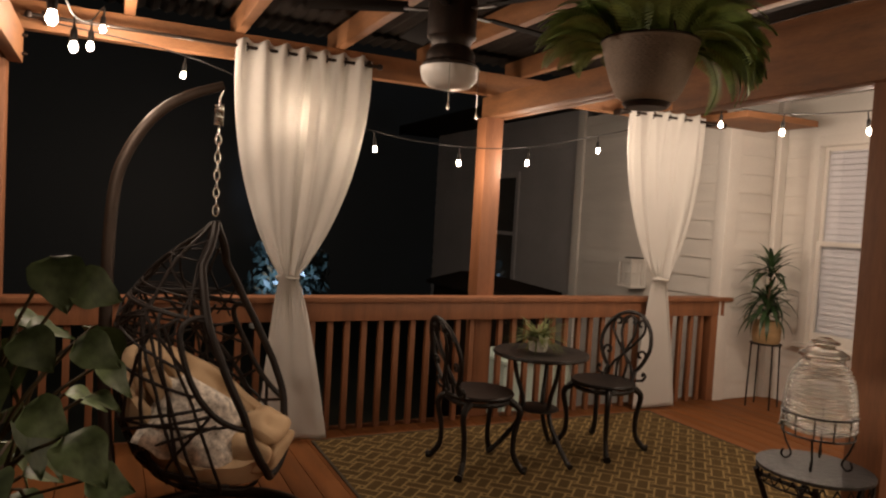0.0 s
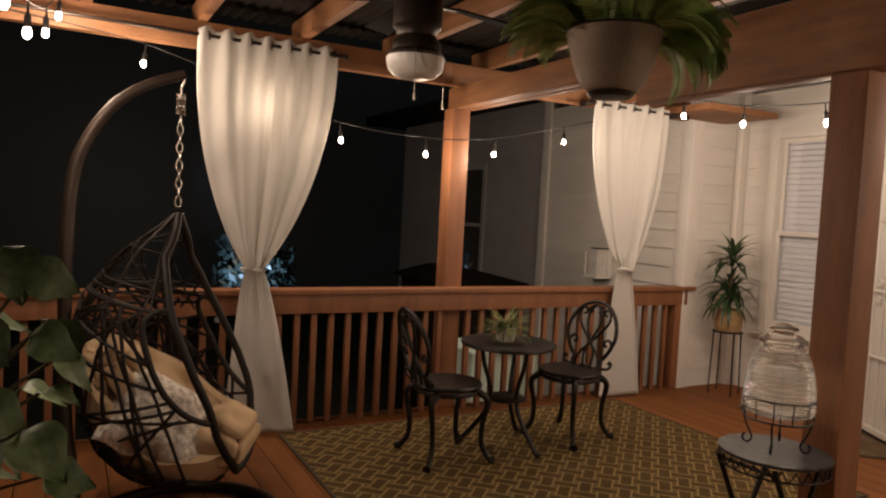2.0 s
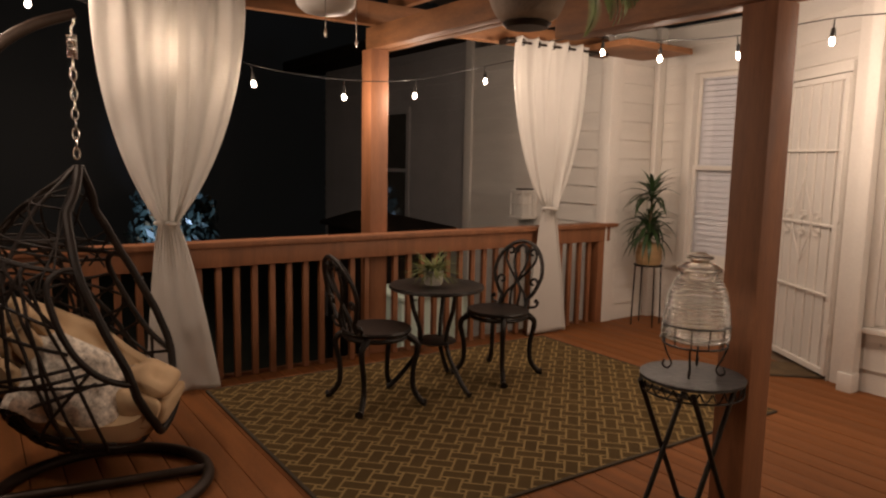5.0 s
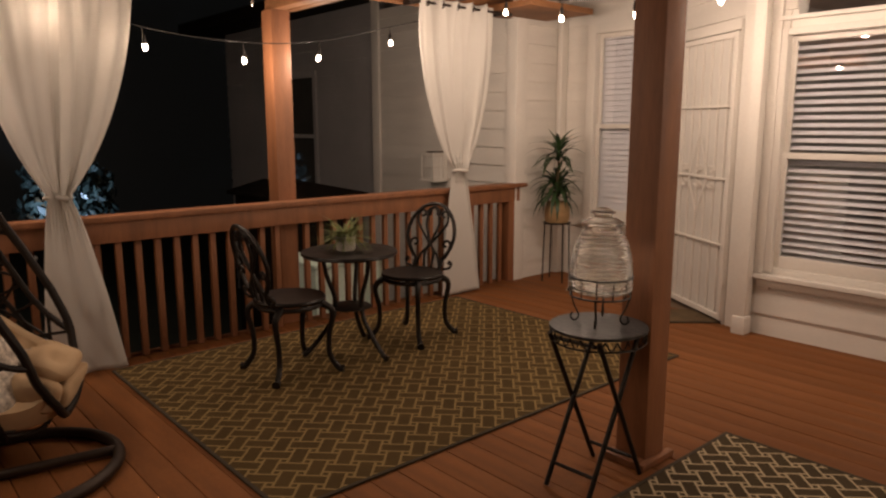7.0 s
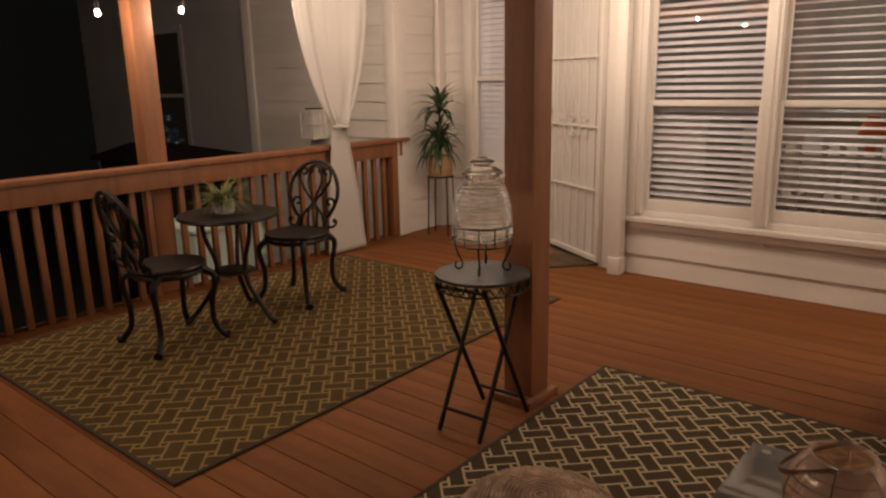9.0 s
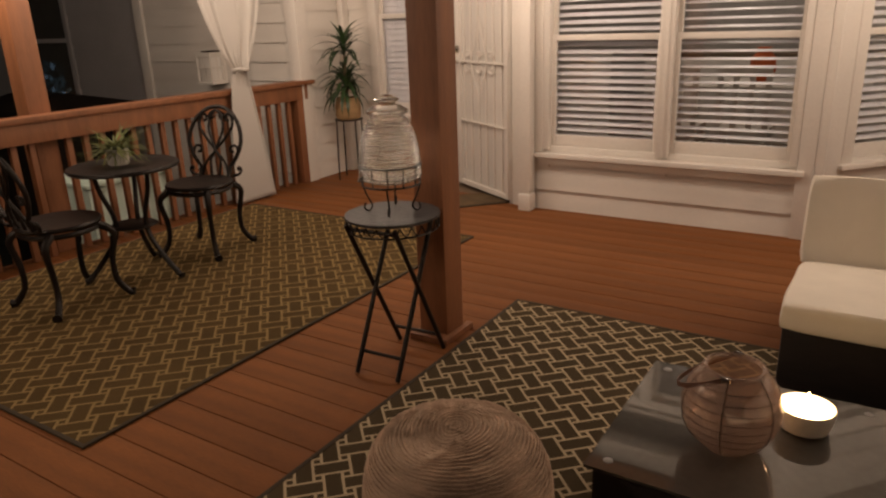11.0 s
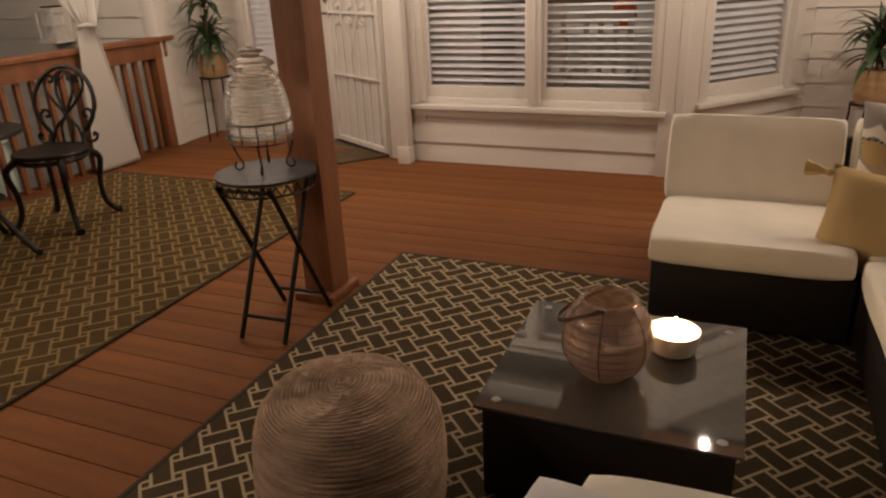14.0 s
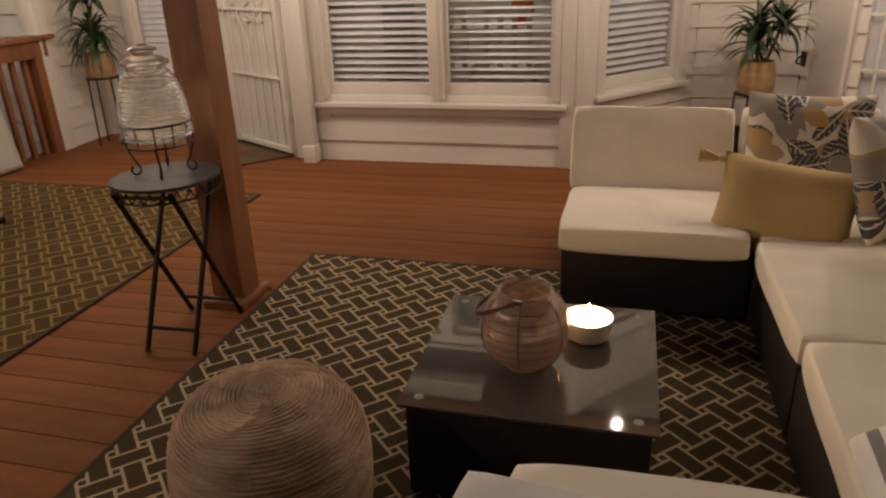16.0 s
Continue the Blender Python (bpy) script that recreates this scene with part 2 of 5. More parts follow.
def bm_lathe(bm, profile, n=32, centre=(0, 0, 0)):
    """A turned form from (radius, height) pairs."""
    cx, cy, cz = centre
    rings = []
    for r, z in profile:
        if r < 1e-5:
            rings.append([bm.verts.new((cx, cy, cz + z))])
        else:
            rings.append([bm.verts.new((cx + r * math.cos(2 * math.pi * k / n), cy + r * math.sin(2 * math.pi * k / n), cz + z)) for k in range(n)])
    for a, b in zip(rings, rings[1:]):
        for k in range(n):
            q = (k + 1) % n
            if len(a) == 1 and len(b) > 1:
                bm.faces.new((a[0], b[q], b[k]))
            elif len(b) == 1 and len(a) > 1:
                bm.faces.new((a[k], a[q], b[0]))
            elif len(a) > 1:
                bm.faces.new((a[k], a[q], b[q], b[k]))
    return bm


def curve_pts(pts, steps=8):
    """A smooth line through points."""
    p = [Vector(v) for v in pts]
    p = [p[0] * 2 - p[1]] + p + [p[-1] * 2 - p[-2]]
    out = []
    for i in range(1, len(p) - 2):
        for k in range(steps):
            t = k / steps
            a, b, c, d = p[i - 1 : i + 3]
            out.append(0.5 * (2 * b + (c - a) * t + (2 * a - 5 * b + 4 * c - d) * t * t + (3 * b - a - 3 * c + d) * t ** 3))
    out.append(p[-2])
    return out


def mesh_of(name, bm, material, smooth=True):
    bmesh.ops.recalc_face_normals(bm, faces=bm.faces)
    me = bpy.data.meshes.new(name)
    bm.to_mesh(me)
    bm.free()
    me.materials.append(material)
    if smooth:
        me.polygons.foreach_set("use_smooth", [True] * len(me.polygons))
        me.set_sharp_from_angle(angle=radians(38))
    return me


def part(name, bm, material, parent=None, label="", smooth=True):
    """Links a bmesh as one mesh object under a thing or a part."""
    ob = new(name, mesh_of(name, bm, material, smooth))
    ob.parent = parent
    if label:
        ob["label"] = label
    return ob


def thing(name, loc, rz, label, category, group="", kind=""):
    ob = new(name)
    ob.empty_display_size = 0.1
    ob.matrix_basis = pose(*loc, 0, 0, rz)
    return tagged(ob, label, category, group, kind)


def box(name, parent, material, x0, x1, y0, y1, z0, z1, bevel=0.004, label="", m=None):
    return part(name, bm_box(bmesh.new(), x0, x1, y0, y1, z0, z1, bevel, m), material, parent, label)


def piece(name, me, parent, m):
    ob = new(name, me)
    ob.parent = parent
    ob.matrix_basis = m
    return ob


def cushion_bm(sx, sy, sz, puff=0.25, n=14, corner=0.35):
    """A stuffed block: rounded sides, swollen faces."""
    bm = bmesh.new()
    bmesh.ops.create_cube(bm, size=2.0)
    bmesh.ops.subdivide_edges(bm, edges=bm.edges[:], cuts=n, use_grid_fill=True)
    for v in bm.verts:
        x, y, z = v.co
        ex, ey, ez = abs(x) ** 6, abs(y) ** 6, abs(z) ** 6
        k = (1 - corner * 0.12 * (ex * ey + ey * ez + ex * ez) / 1.5)
        swell = puff * (1 - x * x) * (1 - y * y)
        wob = noise.noise((x * 1.7 + sx * 9, y * 1.7 + sy * 7, z * 1.7)) * 0.03
        v.co = (x * k * sx / 2 * (1 + wob * 0.3), y * k * sy / 2 * (1 + wob * 0.3), z * k * sz / 2 * (1 + swell + wob))
    return bm


def pillow_bm(sx, sz, depth, n=16):
    """A throw pillow standing in its x-z plane: pinched seams, pointed corners."""
    bm = bmesh.new()
    sides = []
    for s in (-1, 1):
        grid = []
        for i in range(n + 1):
            row = []
            for j in range(n + 1):
                u, w = 2 * i / n - 1, 2 * j / n - 1
                pull = 1 - 0.07 * (1 - abs(u) ** 2) * abs(w) ** 2
                pull2 = 1 - 0.07 * (1 - abs(w) ** 2) * abs(u) ** 2
                d = depth / 2 * (max(0, 1 - u ** 4) * max(0, 1 - w ** 4)) ** 0.55
                d *= 1 + 0.10 * noise.noise((u * 2.1, w * 2.1, s * 3.0 + sx))
                row.append(bm.verts.new((u * sx / 2 * pull2, s * d, w * sz / 2 * pull)))
            grid.append(row)
        for i in range(n):
            for j in range(n):
                bm.faces.new((grid[i][j], grid[i + 1][j], grid[i + 1][j + 1], grid[i][j + 1]))
        sides.append(grid)
    bmesh.ops.remove_doubles(bm, verts=bm.verts[:], dist=0.0005)
    return bm


def wall_m(a, b):
    """The frame of an upright wall: x along from a to b, y into the wall away from the deck, z up."""
    d = Vector((b[0] - a[0], b[1] - a[1], 0))
    return Matrix.Translation((a[0], a[1], 0)) @ Matrix.Rotation(math.atan2(d.y, d.x), 4, "Z"), d.length


# ---- ground and deck ----
bm = bmesh.new()
bmesh.ops.create_grid(bm, x_segments=40, y_segments=40, size=300)
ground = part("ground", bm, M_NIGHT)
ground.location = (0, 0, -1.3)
tagged(ground, "dark lawn below the raised deck at night", "ground", kind="structure")

DX0, DX1, DY0, DY1 = -2.2, 5.9, -3.0, 4.56
floor = new("floor")
tagged(floor, "red-brown painted timber deck of long boards", "floor", kind="structure")
box("joist_base", floor, M_ROOF, DX0, DX1, DY0, DY1, -0.30, -0.045)
box("rim_board", floor, M_STAIN, DX0, 5.0, DY1, DY1 + 0.04, -0.30, 0.0)
BOARD = 0.14
me = mesh_of("deck_board", bm_box(bmesh.new(), 0.002, BOARD - 0.002, DY0, DY1, -0.04, 0.0, 0.003), M_DECK)
for i in range(int((DX1 - DX0) / BOARD)):
    piece("deck_board", me, floor, pose(DX0 + i * BOARD, 0, random.uniform(-0.0015, 0.0)))


def rug(name, x0, x1, y0, y1, label, weave):
    r = thing(name, ((x0 + x1) / 2, (y0 + y1) / 2, 0.0005), 0, label, "rug")
    w, d = (x1 - x0) / 2, (y1 - y0) / 2
    bm = bmesh.new()
    bmesh.ops.create_grid(bm, x_segments=50, y_segments=40, size=1)
    for v in bm.verts:
        v.co = (v.co.x * (w - 0.015), v.co.y * (d - 0.015), 0.008 + 0.0015 * noise.noise((v.co.x * 5, v.co.y * 5, 0)))
    part("woven_field", bm, weave, r)
    bm = bmesh.new()
    for a in ((-w, w, -d, -d + 0.018), (-w, w, d - 0.018, d), (-w, -w + 0.018, -d + 0.018, d - 0.018), (w - 0.018, w, -d + 0.018, d - 0.018)):
        bm_box(bm, *a, 0.0, 0.0105, 0.003)
    part("binding", bm, M_RUGEDGE, r)
    return r


rug("outdoor_rug", 1.32, 4.12, 2.20, 4.30, "brown flat-woven outdoor rug with tan lattice under the bistro set", M_RUG)
rug("outdoor_rug", 0.60, 3.26, -1.10, 1.45, "brown flat-woven outdoor rug with tan lattice under the coffee table", M_RUG2)


# ---- railing ----
railing = thing("railing", (0, 0, 0), 0, "red-brown stained deck railing with square balusters and a flat cap", "railing")
box("cap", railing, M_STAIN, -1.6, 5.11, 4.40, 4.545, 0.885, 0.92, 0.006)
box("apron", railing, M_STAIN, -1.6, 5.04, 4.435, 4.473, 0.755, 0.883)
box("end_post", railing, M_STAIN, 4.90, 4.985, 4.44, 4.53, 0.0, 0.883)
me = mesh_of("baluster", bm_box(bmesh.new(), -0.019, 0.019, 4.477, 4.515, 0.002, 0.883, 0.003), M_STAIN)
x = 4.83
while x > -1.55:
    if not 2.59 < x < 2.78:
        piece("baluster", me, railing, pose(x + random.uniform(-0.003, 0.003), 0, 0))
    x -= 0.12


# ---- pergola ----
def post(x0, x1, y0, y1, z1, label):
    p = thing("post", (0, 0, 0), 0, label, "post", "pergola posts")
    box("shaft", p, M_STAIN, x0, x1, y0, y1, 0.0, z1, 0.008)
    return p


near = post(2.69, 2.835, 1.525, 1.675, 2.085, "square red-brown stained timber post rising from the deck")
box("base_trim", near, M_STAIN, 2.625, 2.868, 1.49, 1.524, 0.0, 0.03, 0.006)
box("base_trim", near, M_STAIN, 2.625, 2.689, 1.526, 1.69, 0.0, 0.03, 0.006)
post(2.60, 2.745, 4.535, 4.68, 2.245, "square red-brown stained timber post behind the railing")
post(-0.56, -0.42, 4.43, 4.56, 2.40, "square red-brown stained timber corner post of the pergola")


def beam(name, x0, x1, y0, y1, z0, z1, label):
    b = box(name, None, M_BEAM, x0, x1, y0, y1, z0, z1, 0.006)
    return tagged(b, label, "beam", "pergola beams")


beam("beam", -1.8, 2.56, 4.50, 4.58, 2.40, 2.56, "brown stained timber header over the railing")
beam("beam", 2.56, 5.0, 4.50, 4.58, 2.40, 2.56, "brown stained timber header over the railing")
beam("beam", 2.62, 2.72, 2.70, 4.66, 2.245, 2.40, "brown stained timber beam on the posts")
beam("beam", 2.73, 2.80, 2.70, 4.60, 2.245, 2.40, "brown stained timber beam on the posts")
beam("beam", 2.66, 2.80, -2.9, 2.70, 2.085, 2.40, "deep brown stained timber beam on the posts")
beam("beam", -1.8, 5.0, 1.72, 1.80, 2.42, 2.56, "brown stained cross timber under the rafters")
side = box("beam", None, M_BEAM, -0.417, -0.347, 1.81, 4.49, 2.205, 2.395, 0.006)
tagged(side, "brown stained timber beam bolted to the corner post", "beam", "pergola beams")
me = mesh_of("bolt", bm_tube(bmesh.new(), [(-0.35, 0, 0), (-0.322, 0, 0)], 0.009, 8), M_STEEL)
for z in (2.245, 2.345):
    piece("bolt", me, side, pose(0, 4.42, z))
for x in (-1.15, -0.50, 0.15, 0.78, 1.43, 2.10, 2.85, 3.5, 4.15, 4.8):
    beam("rafter", x, x + 0.06, -2.9, 4.75, 2.562, 2.70, "brown stained timber rafter below the roof panels")
bm = bmesh.new()
nx = 340
rows = []
for i in range(nx + 1):
    xx = -2.0 + 7.1 * i / nx
    zz = 2.72 + 0.010 * math.sin(i * 2 * math.pi / 4)
    rows.append([bm.verts.new((xx, yy, zz)) for yy in (-3.1, 4.9)])
for a, b in zip(rows, rows[1:]):
    bm.faces.new((a[0], b[0], b[1], a[1]))
roof = part("ceiling", bm, M_ROOF)
roof.modifiers.new("thick", "SOLIDIFY").thickness = 0.006
tagged(roof, "dark corrugated patio roof over the rafters", "roof", kind="structure")


# ---- house ----
SIDE = 0.17


def clad_wall(name, a, b, z0, z1, holes, label, siding_from=0.0, siding_to=None, material=None, thick=0.16):
    """A wall from a to b with lap siding and openings (x0, x1, z0, z1) that go through it."""
    m, length = wall_m(a, b)
    w = new(name)
    w.matrix_basis = m
    tagged(w, label, "wall", kind="structure")
    xs = sorted({0.0, length, *[h[0] for h in holes], *[h[1] for h in holes]})
    bm = bmesh.new()
    for xa, xb in zip(xs, xs[1:]):
        cuts = sorted((h[2], h[3]) for h in holes if h[0] <= xa + 1e-6 and h[1] >= xb - 1e-6)
        z = z0
        for lo, hi in cuts + [(z1, z1)]:
            if lo > z + 1e-6:
                bm_box(bm, xa, xb, 0.02, thick, z, lo)
            z = hi
    part("sheathing", bm, material or M_WHITE, w, smooth=False)
    z = z0
    while z < z1 - 0.02:
        top = min(z + SIDE, z1)
        gaps = sorted((h[0], h[1]) for h in holes if h[2] < top - 0.004 and h[3] > z + 0.004)
        x = 0.0
        for lo, hi in gaps + [(length, length)]:
            if lo - x > 0.02:
                bm = bmesh.new()
                v = [bm.verts.new(p) for p in ((x, -0.005, z), (lo, -0.005, z), (lo, 0.012, top), (x, 0.012, top), (x, 0.0195, z), (lo, 0.0195, z), (lo, 0.0195, top), (x, 0.0195, top))]
                for f in ((0, 1, 2, 3), (4, 7, 6, 5), (0, 4, 5, 1), (3, 2, 6, 7), (0, 3, 7, 4), (1, 5, 6, 2)):
                    bm.faces.new([v[k] for k in f])
                part("siding_board", bm, material or M_SIDING, w, smooth=False)
            x = max(x, hi)
        z += SIDE
    return w, length


def window(name, m, x0, x1, z0, z1, label, slat_tilt=30, casing=0.09, meeting=None, sill=True, pitch=0.050):
    """A sash window in the frame m (x along the wall, y inward): casing, two sashes, panes and a slatted blind."""
    w = new(name)
    w.matrix_basis = m
    tagged(w, label, "window", kind="structure")
    c = casing
    for n, a in (("casing", (x0 - c, x0 + 0.003, z0 - 0.02, z1 + c)), ("casing", (x1 - 0.003, x1 + c, z0 - 0.02, z1 + c)), ("casing", (x0 + 0.003, x1 - 0.003, z1 - 0.003, z1 + c))):
        box(n, w, M_WHITE, a[0], a[1], -0.022, 0.125, a[2], a[3], 0.004)
    mid = meeting or (z0 + z1) / 2
    f = 0.034
    for lo, hi, y in ((z0, mid + 0.02, 0.030), (mid - 0.02, z1, 0.055)):
        sash = bmesh.new()
        for a in ((x0, x0 + f, lo, hi), (x1 - f, x1, lo, hi), (x0 + f, x1 - f, lo, lo + (0.085 if lo == z0 else 0.04)), (x0 + f, x1 - f, hi - 0.04, hi)):
            bm_box(sash, a[0], a[1], y, y + 0.024, a[2], a[3], 0.003)
        frame_part = part("sash", sash, M_WHITE, w)
        p = box("pane", frame_part, M_PANE, x0 + f, x1 - f, y + 0.011, y + 0.014, lo + 0.04, hi - 0.04, 0)
        p.visible_shadow = False
    if sill:
        box("window_sill", w, M_WHITE, x0 - c - 0.02, x1 + c + 0.02, -0.055, 0.10, z0 - 0.055, z0 - 0.021, 0.006)
    sm = mesh_of("blind_slat", bm_box(bmesh.new(), x0 + 0.004, x1 - 0.004, -0.025, 0.025, -0.0012, 0.0012), M_BLIND)
    z = z1 - 0.03
    while z > z0 + 0.06:
        piece("blind_slat", sm, w, pose(0, 0.103, z, slat_tilt + random.uniform(-2, 2), 0, 0))
        z -= pitch
    return w


# bay front with a pair of windows
m, L = wall_m((5.0, 2.15), (5.0, 0.30))
holes = [(0.10, 0.885, 0.48, 2.03), (0.965, 1.725, 0.48, 2.03), (0.14, 1.70, 2.15, 2.50)]
clad_wall("wall_bay", (5.0, 2.15), (5.0, 0.30), -0.02, 2.72, holes, "white lap-sided front of a bay below paired windows")
window("window_1", m, 0.10, 0.885, 0.48, 2.03, "white sash window with white slatted blind half open", 31, 0.04, 1.247, sill=False)
window("window_2", m, 0.965, 1.725, 0.48, 2.03, "white sash window with white slatted blind open on a dark room", 15, 0.04, 1.247, sill=False)
mull = box("mullion", None, M_WHITE, 0.907, 0.943, -0.030, -0.0225, 0.46, 2.08, 0.004)
mull.matrix_basis = m
tagged(mull, "white painted mullion between the paired windows", "trim", kind="structure")
tr = box("transom_pane", None, M_PANE, 0.17, 1.67, 0.05, 0.054, 2.17, 2.48, 0)
tr.matrix_basis = m
tr.visible_shadow = False
tagged(tr, "clear transom pane above the paired windows", "window", kind="structure")
trim = new("trim")
trim.matrix_basis = m
tagged(trim, "white painted trim boards of the bay", "trim", kind="structure")
box("sill_board", trim, M_WHITE, 0.0, 1.81, -0.055, 0.10, 0.400, 0.435, 0.006)
box("apron_board", trim, M_WHITE, 0.02, 1.82, -0.02, 0.0, 0.345, 0.404, 0.004)
box("stool_board", trim, M_WHITE, 0.04, 1.78, 0.012, 0.09, 0.436, 0.479, 0.004)
box("head_board", trim, M_WHITE, 0.03, 1.81, -0.03, 0.0, 2.122, 2.15, 0.004)
box("corner_board", trim, M_WHITE, -0.02, 0.0585, -0.026, 0.0, 0.44, 2.72, 0.004)
box("corner_board", trim, M_WHITE, 1.7665, 1.86, -0.026, 0.0, -0.02, 2.72, 0.004)

# bay side that runs back, with one window
m, L = wall_m((5.02, 0.26), (5.93, -0.52))
clad_wall("wall_bay_side", (5.02, 0.26), (5.93, -0.52), -0.02, 2.72, [(0.215, 0.985, 0.49, 2.03)], "white lap-sided angled side of the bay")
window("window_3", m, 0.215, 0.985, 0.49, 2.03, "white sash window with white slatted blind in the angled bay side", 31, 0.08, 1.247)
bx = box("corner_casing", None, M_WHITE, 0.002, 0.134, -0.020, 0.0, -0.02, 2.72, 0.004)
bx.matrix_basis = m
tagged(bx, "wide white corner board between the bay windows", "trim", kind="structure")
clad_wall("wall_recess", (5.93, -0.52), (5.93, -1.25), -0.02, 2.72, [], "white lap-sided wall behind the potted plant")
clad_wall("wall_porch", (5.93, -1.25), (5.45, -1.45), -0.02, 2.72, [(0.10, 0.519, 0.0, 2.7)], "white return wall beside the glazed door")
bx = box("trim_board", None, M_WHITE, 0.10, 0.519, -0.004, 0.1, -0.02, 2.72, 0.004)
bx.matrix_basis = wall_m((5.93, -1.25), (5.45, -1.45))[0]
tagged(bx, "wide white trim board beside the glazed door", "trim", kind="structure")
clad_wall("wall_east", (5.45, -1.45), (4.6, -3.0), -0.02, 2.72, [(0.06, 0.92, 0.02, 2.1)], "white lap-sided wall with a glazed door")
m, L = wall_m((5.45, -1.45), (4.6, -3.0))
gd = new("door_2")
gd.matrix_basis = m @ Matrix.Translation((-0.10, 0, 0))
tagged(gd, "white glazed door with muntin bars", "door", kind="structure")
bm = bmesh.new()
for a in ((0.06, 0.085, 0.0, 2.2), (1.02, 1.12, 0.0, 2.2), (0.085, 1.02, 2.1, 2.2)):
    bm_box(bm, a[0], a[1], -0.03, 0.06, a[2], a[3], 0.004)
part("casing", bm, M_WHITE, gd)
bm = bmesh.new()
for a in ((0.088, 0.125, 0.02, 2.095), (0.925, 1.015, 0.02, 2.095), (0.125, 0.925, 0.02, 0.25), (0.125, 0.925, 1.98, 2.095)):
    bm_box(bm, a[0], a[1], 0.01, 0.05, a[2], a[3], 0.004)
part("stile", bm, M_WHITE, gd)
for x in (0.245, 0.47, 0.70):
    box("muntin", gd, M_WHITE, x - 0.01, x + 0.01, 0.018, 0.042, 0.25, 1.98, 0.002)
for k in range(1, 5):
    box("muntin", gd, M_WHITE, 0.125, 0.925, 0.018, 0.042, 0.25 + k * 0.346 - 0.01, 0.25 + k * 0.346 + 0.01, 0.002)
p = box("pane", gd, M_PANE, 0.125, 0.925, 0.029, 0.032, 0.25, 1.98, 0)
p.visible_shadow = False
box("shade", gd, M_BLIND, 0.12, 0.93, 0.08, 0.085, 0.2, 2.0, 0)

bx = box("corner_post", None, M_WHITE, 4.978, 5.06, 0.236, 0.2888, -0.02, 2.72, 0.004)
tagged(bx, "white corner post of the bay", "trim", kind="structure")

# door side of the bay
bx = box("jamb_board", None, M_WHITE, 0.004, 0.205, -0.016, -0.006, -0.02, 2.72, 0.003)
bx.matrix_basis = wall_m((5.035, 2.365), (5.0, 2.155))[0]
tagged(bx, "flat white jamb board beside the security door", "trim", kind="structure")
clad_wall("wall_jamb", (5.035, 2.365), (5.0, 2.155), -0.02, 2.72, [], "white painted jamb beside the security door")
m, L = wall_m((5.65, 3.40), (5.035, 2.365))
clad_wall("wall_door", (5.65, 3.40), (5.035, 2.365), -0.02, 2.72, [(0.35, 1.20, 0.0, 2.10)], "white lap-sided wall round the door")
clad_wall("wall_window", (5.65, 4.46), (5.65, 3.40), -0.02, 2.72, [(0.39, 0.96, 0.58, 2.28)], "white lap-sided wall with a tall window")
mC, L = wall_m((5.65, 4.46), (5.65, 3.40))
window("window_4", mC, 0.39, 0.96, 0.58, 2.28, "tall white sash window with a closed slatted blind", 70, 0.085, 1.44)
clad_wall("wall_back", (5.0, 4.46), (5.65, 4.46), -0.02, 2.72, [], "white lap-sided wall behind the potted plant stand")
clad_wall("wall_side", (5.0, 6.65), (5.0, 4.46), -1.3, 2.72, [], "white lap-sided house wall beyond the railing")
cb = new("corner_trim")
tagged(cb, "white corner boards of the house", "trim", kind="structure")
box("corner_board", cb, M_WHITE, 4.9995, 5.10, 4.436, 4.459, -0.02, 2.72, 0.004)
box("corner_board", cb, M_WHITE, 4.974, 4.999, 4.434, 4.56, -0.02, 2.72, 0.004)
box("corner_board", cb, M_WHITE, 4.972, 5.0, 6.55, 6.68, -1.3, 2.9, 0.004)
box("corner_board", cb, M_WHITE, 5.56, 5.648, 4.40, 4.458, -0.02, 2.72, 0.004)
box("soffit_board", cb, M_BEAM, 4.55, 5.36, 3.9, 4.44, 2.40, 2.45, 0.004)

# downspout column by the door
col = thing("pilaster", (4.90, 2.19, 0), 0, "white painted square pilaster with a block foot", "pilaster")
box("shaft", col, M_WHITE, -0.025, 0.06, -0.04, 0.04, 0.13, 2.7, 0.006)
box("foot", col, M_WHITE, -0.04, 0.065, -0.05, 0.05, 0.0, 0.129, 0.01)

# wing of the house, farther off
clad_wall("wall_far", (5.3, 11.2), (5.3, 6.66), -1.3, 2.9, [(1.8, 2.7, 0.5, 2.1)], "side wing beyond the railing, dimness put into its grey siding", material=M_WING_DIM)
fw = new("window_5")
fw.matrix_basis = wall_m((5.3, 13.0), (5.3, 6.66))[0]
tagged(fw, "unlit window in the dim grey wing", "window", kind="structure")
bm = bmesh.new()
for a in ((3.52, 3.6, 0.42, 2.18), (4.5, 4.58, 0.42, 2.18), (3.6, 4.5, 2.1, 2.18), (3.6, 4.5, 0.42, 0.5), (3.6, 4.5, 1.28, 1.33)):
    bm_box(bm, a[0], a[1], -0.02, 0.06, a[2], a[3], 0.004)
part("casing", bm, M_WING_DIM, fw)
box("pane", fw, M_TOP, 3.6, 4.5, 0.03, 0.034, 0.5, 2.1, 0)
eave = box("eave", None, M_ROOF, 4.7, 6.2, 6.7, 11.6, 2.9, 3.05, 0.01)
tagged(eave, "dark eave along the far wing", "eave", kind="structure")
shed = thing("shed", (4.35, 7.9, -1.3), 0, "dark shed with a low hipped roof beside the far wing", "shed")
box("wall", shed, M_ROOF, -0.22, 0.80, -0.68, 0.68, 0.0, 1.88, 0.01)
bm = bmesh.new()
low = [bm.verts.new(p) for p in ((-0.30, -0.75, 1.885), (0.88, -0.75, 1.885), (0.88, 0.75, 1.885), (-0.30, 0.75, 1.885))]
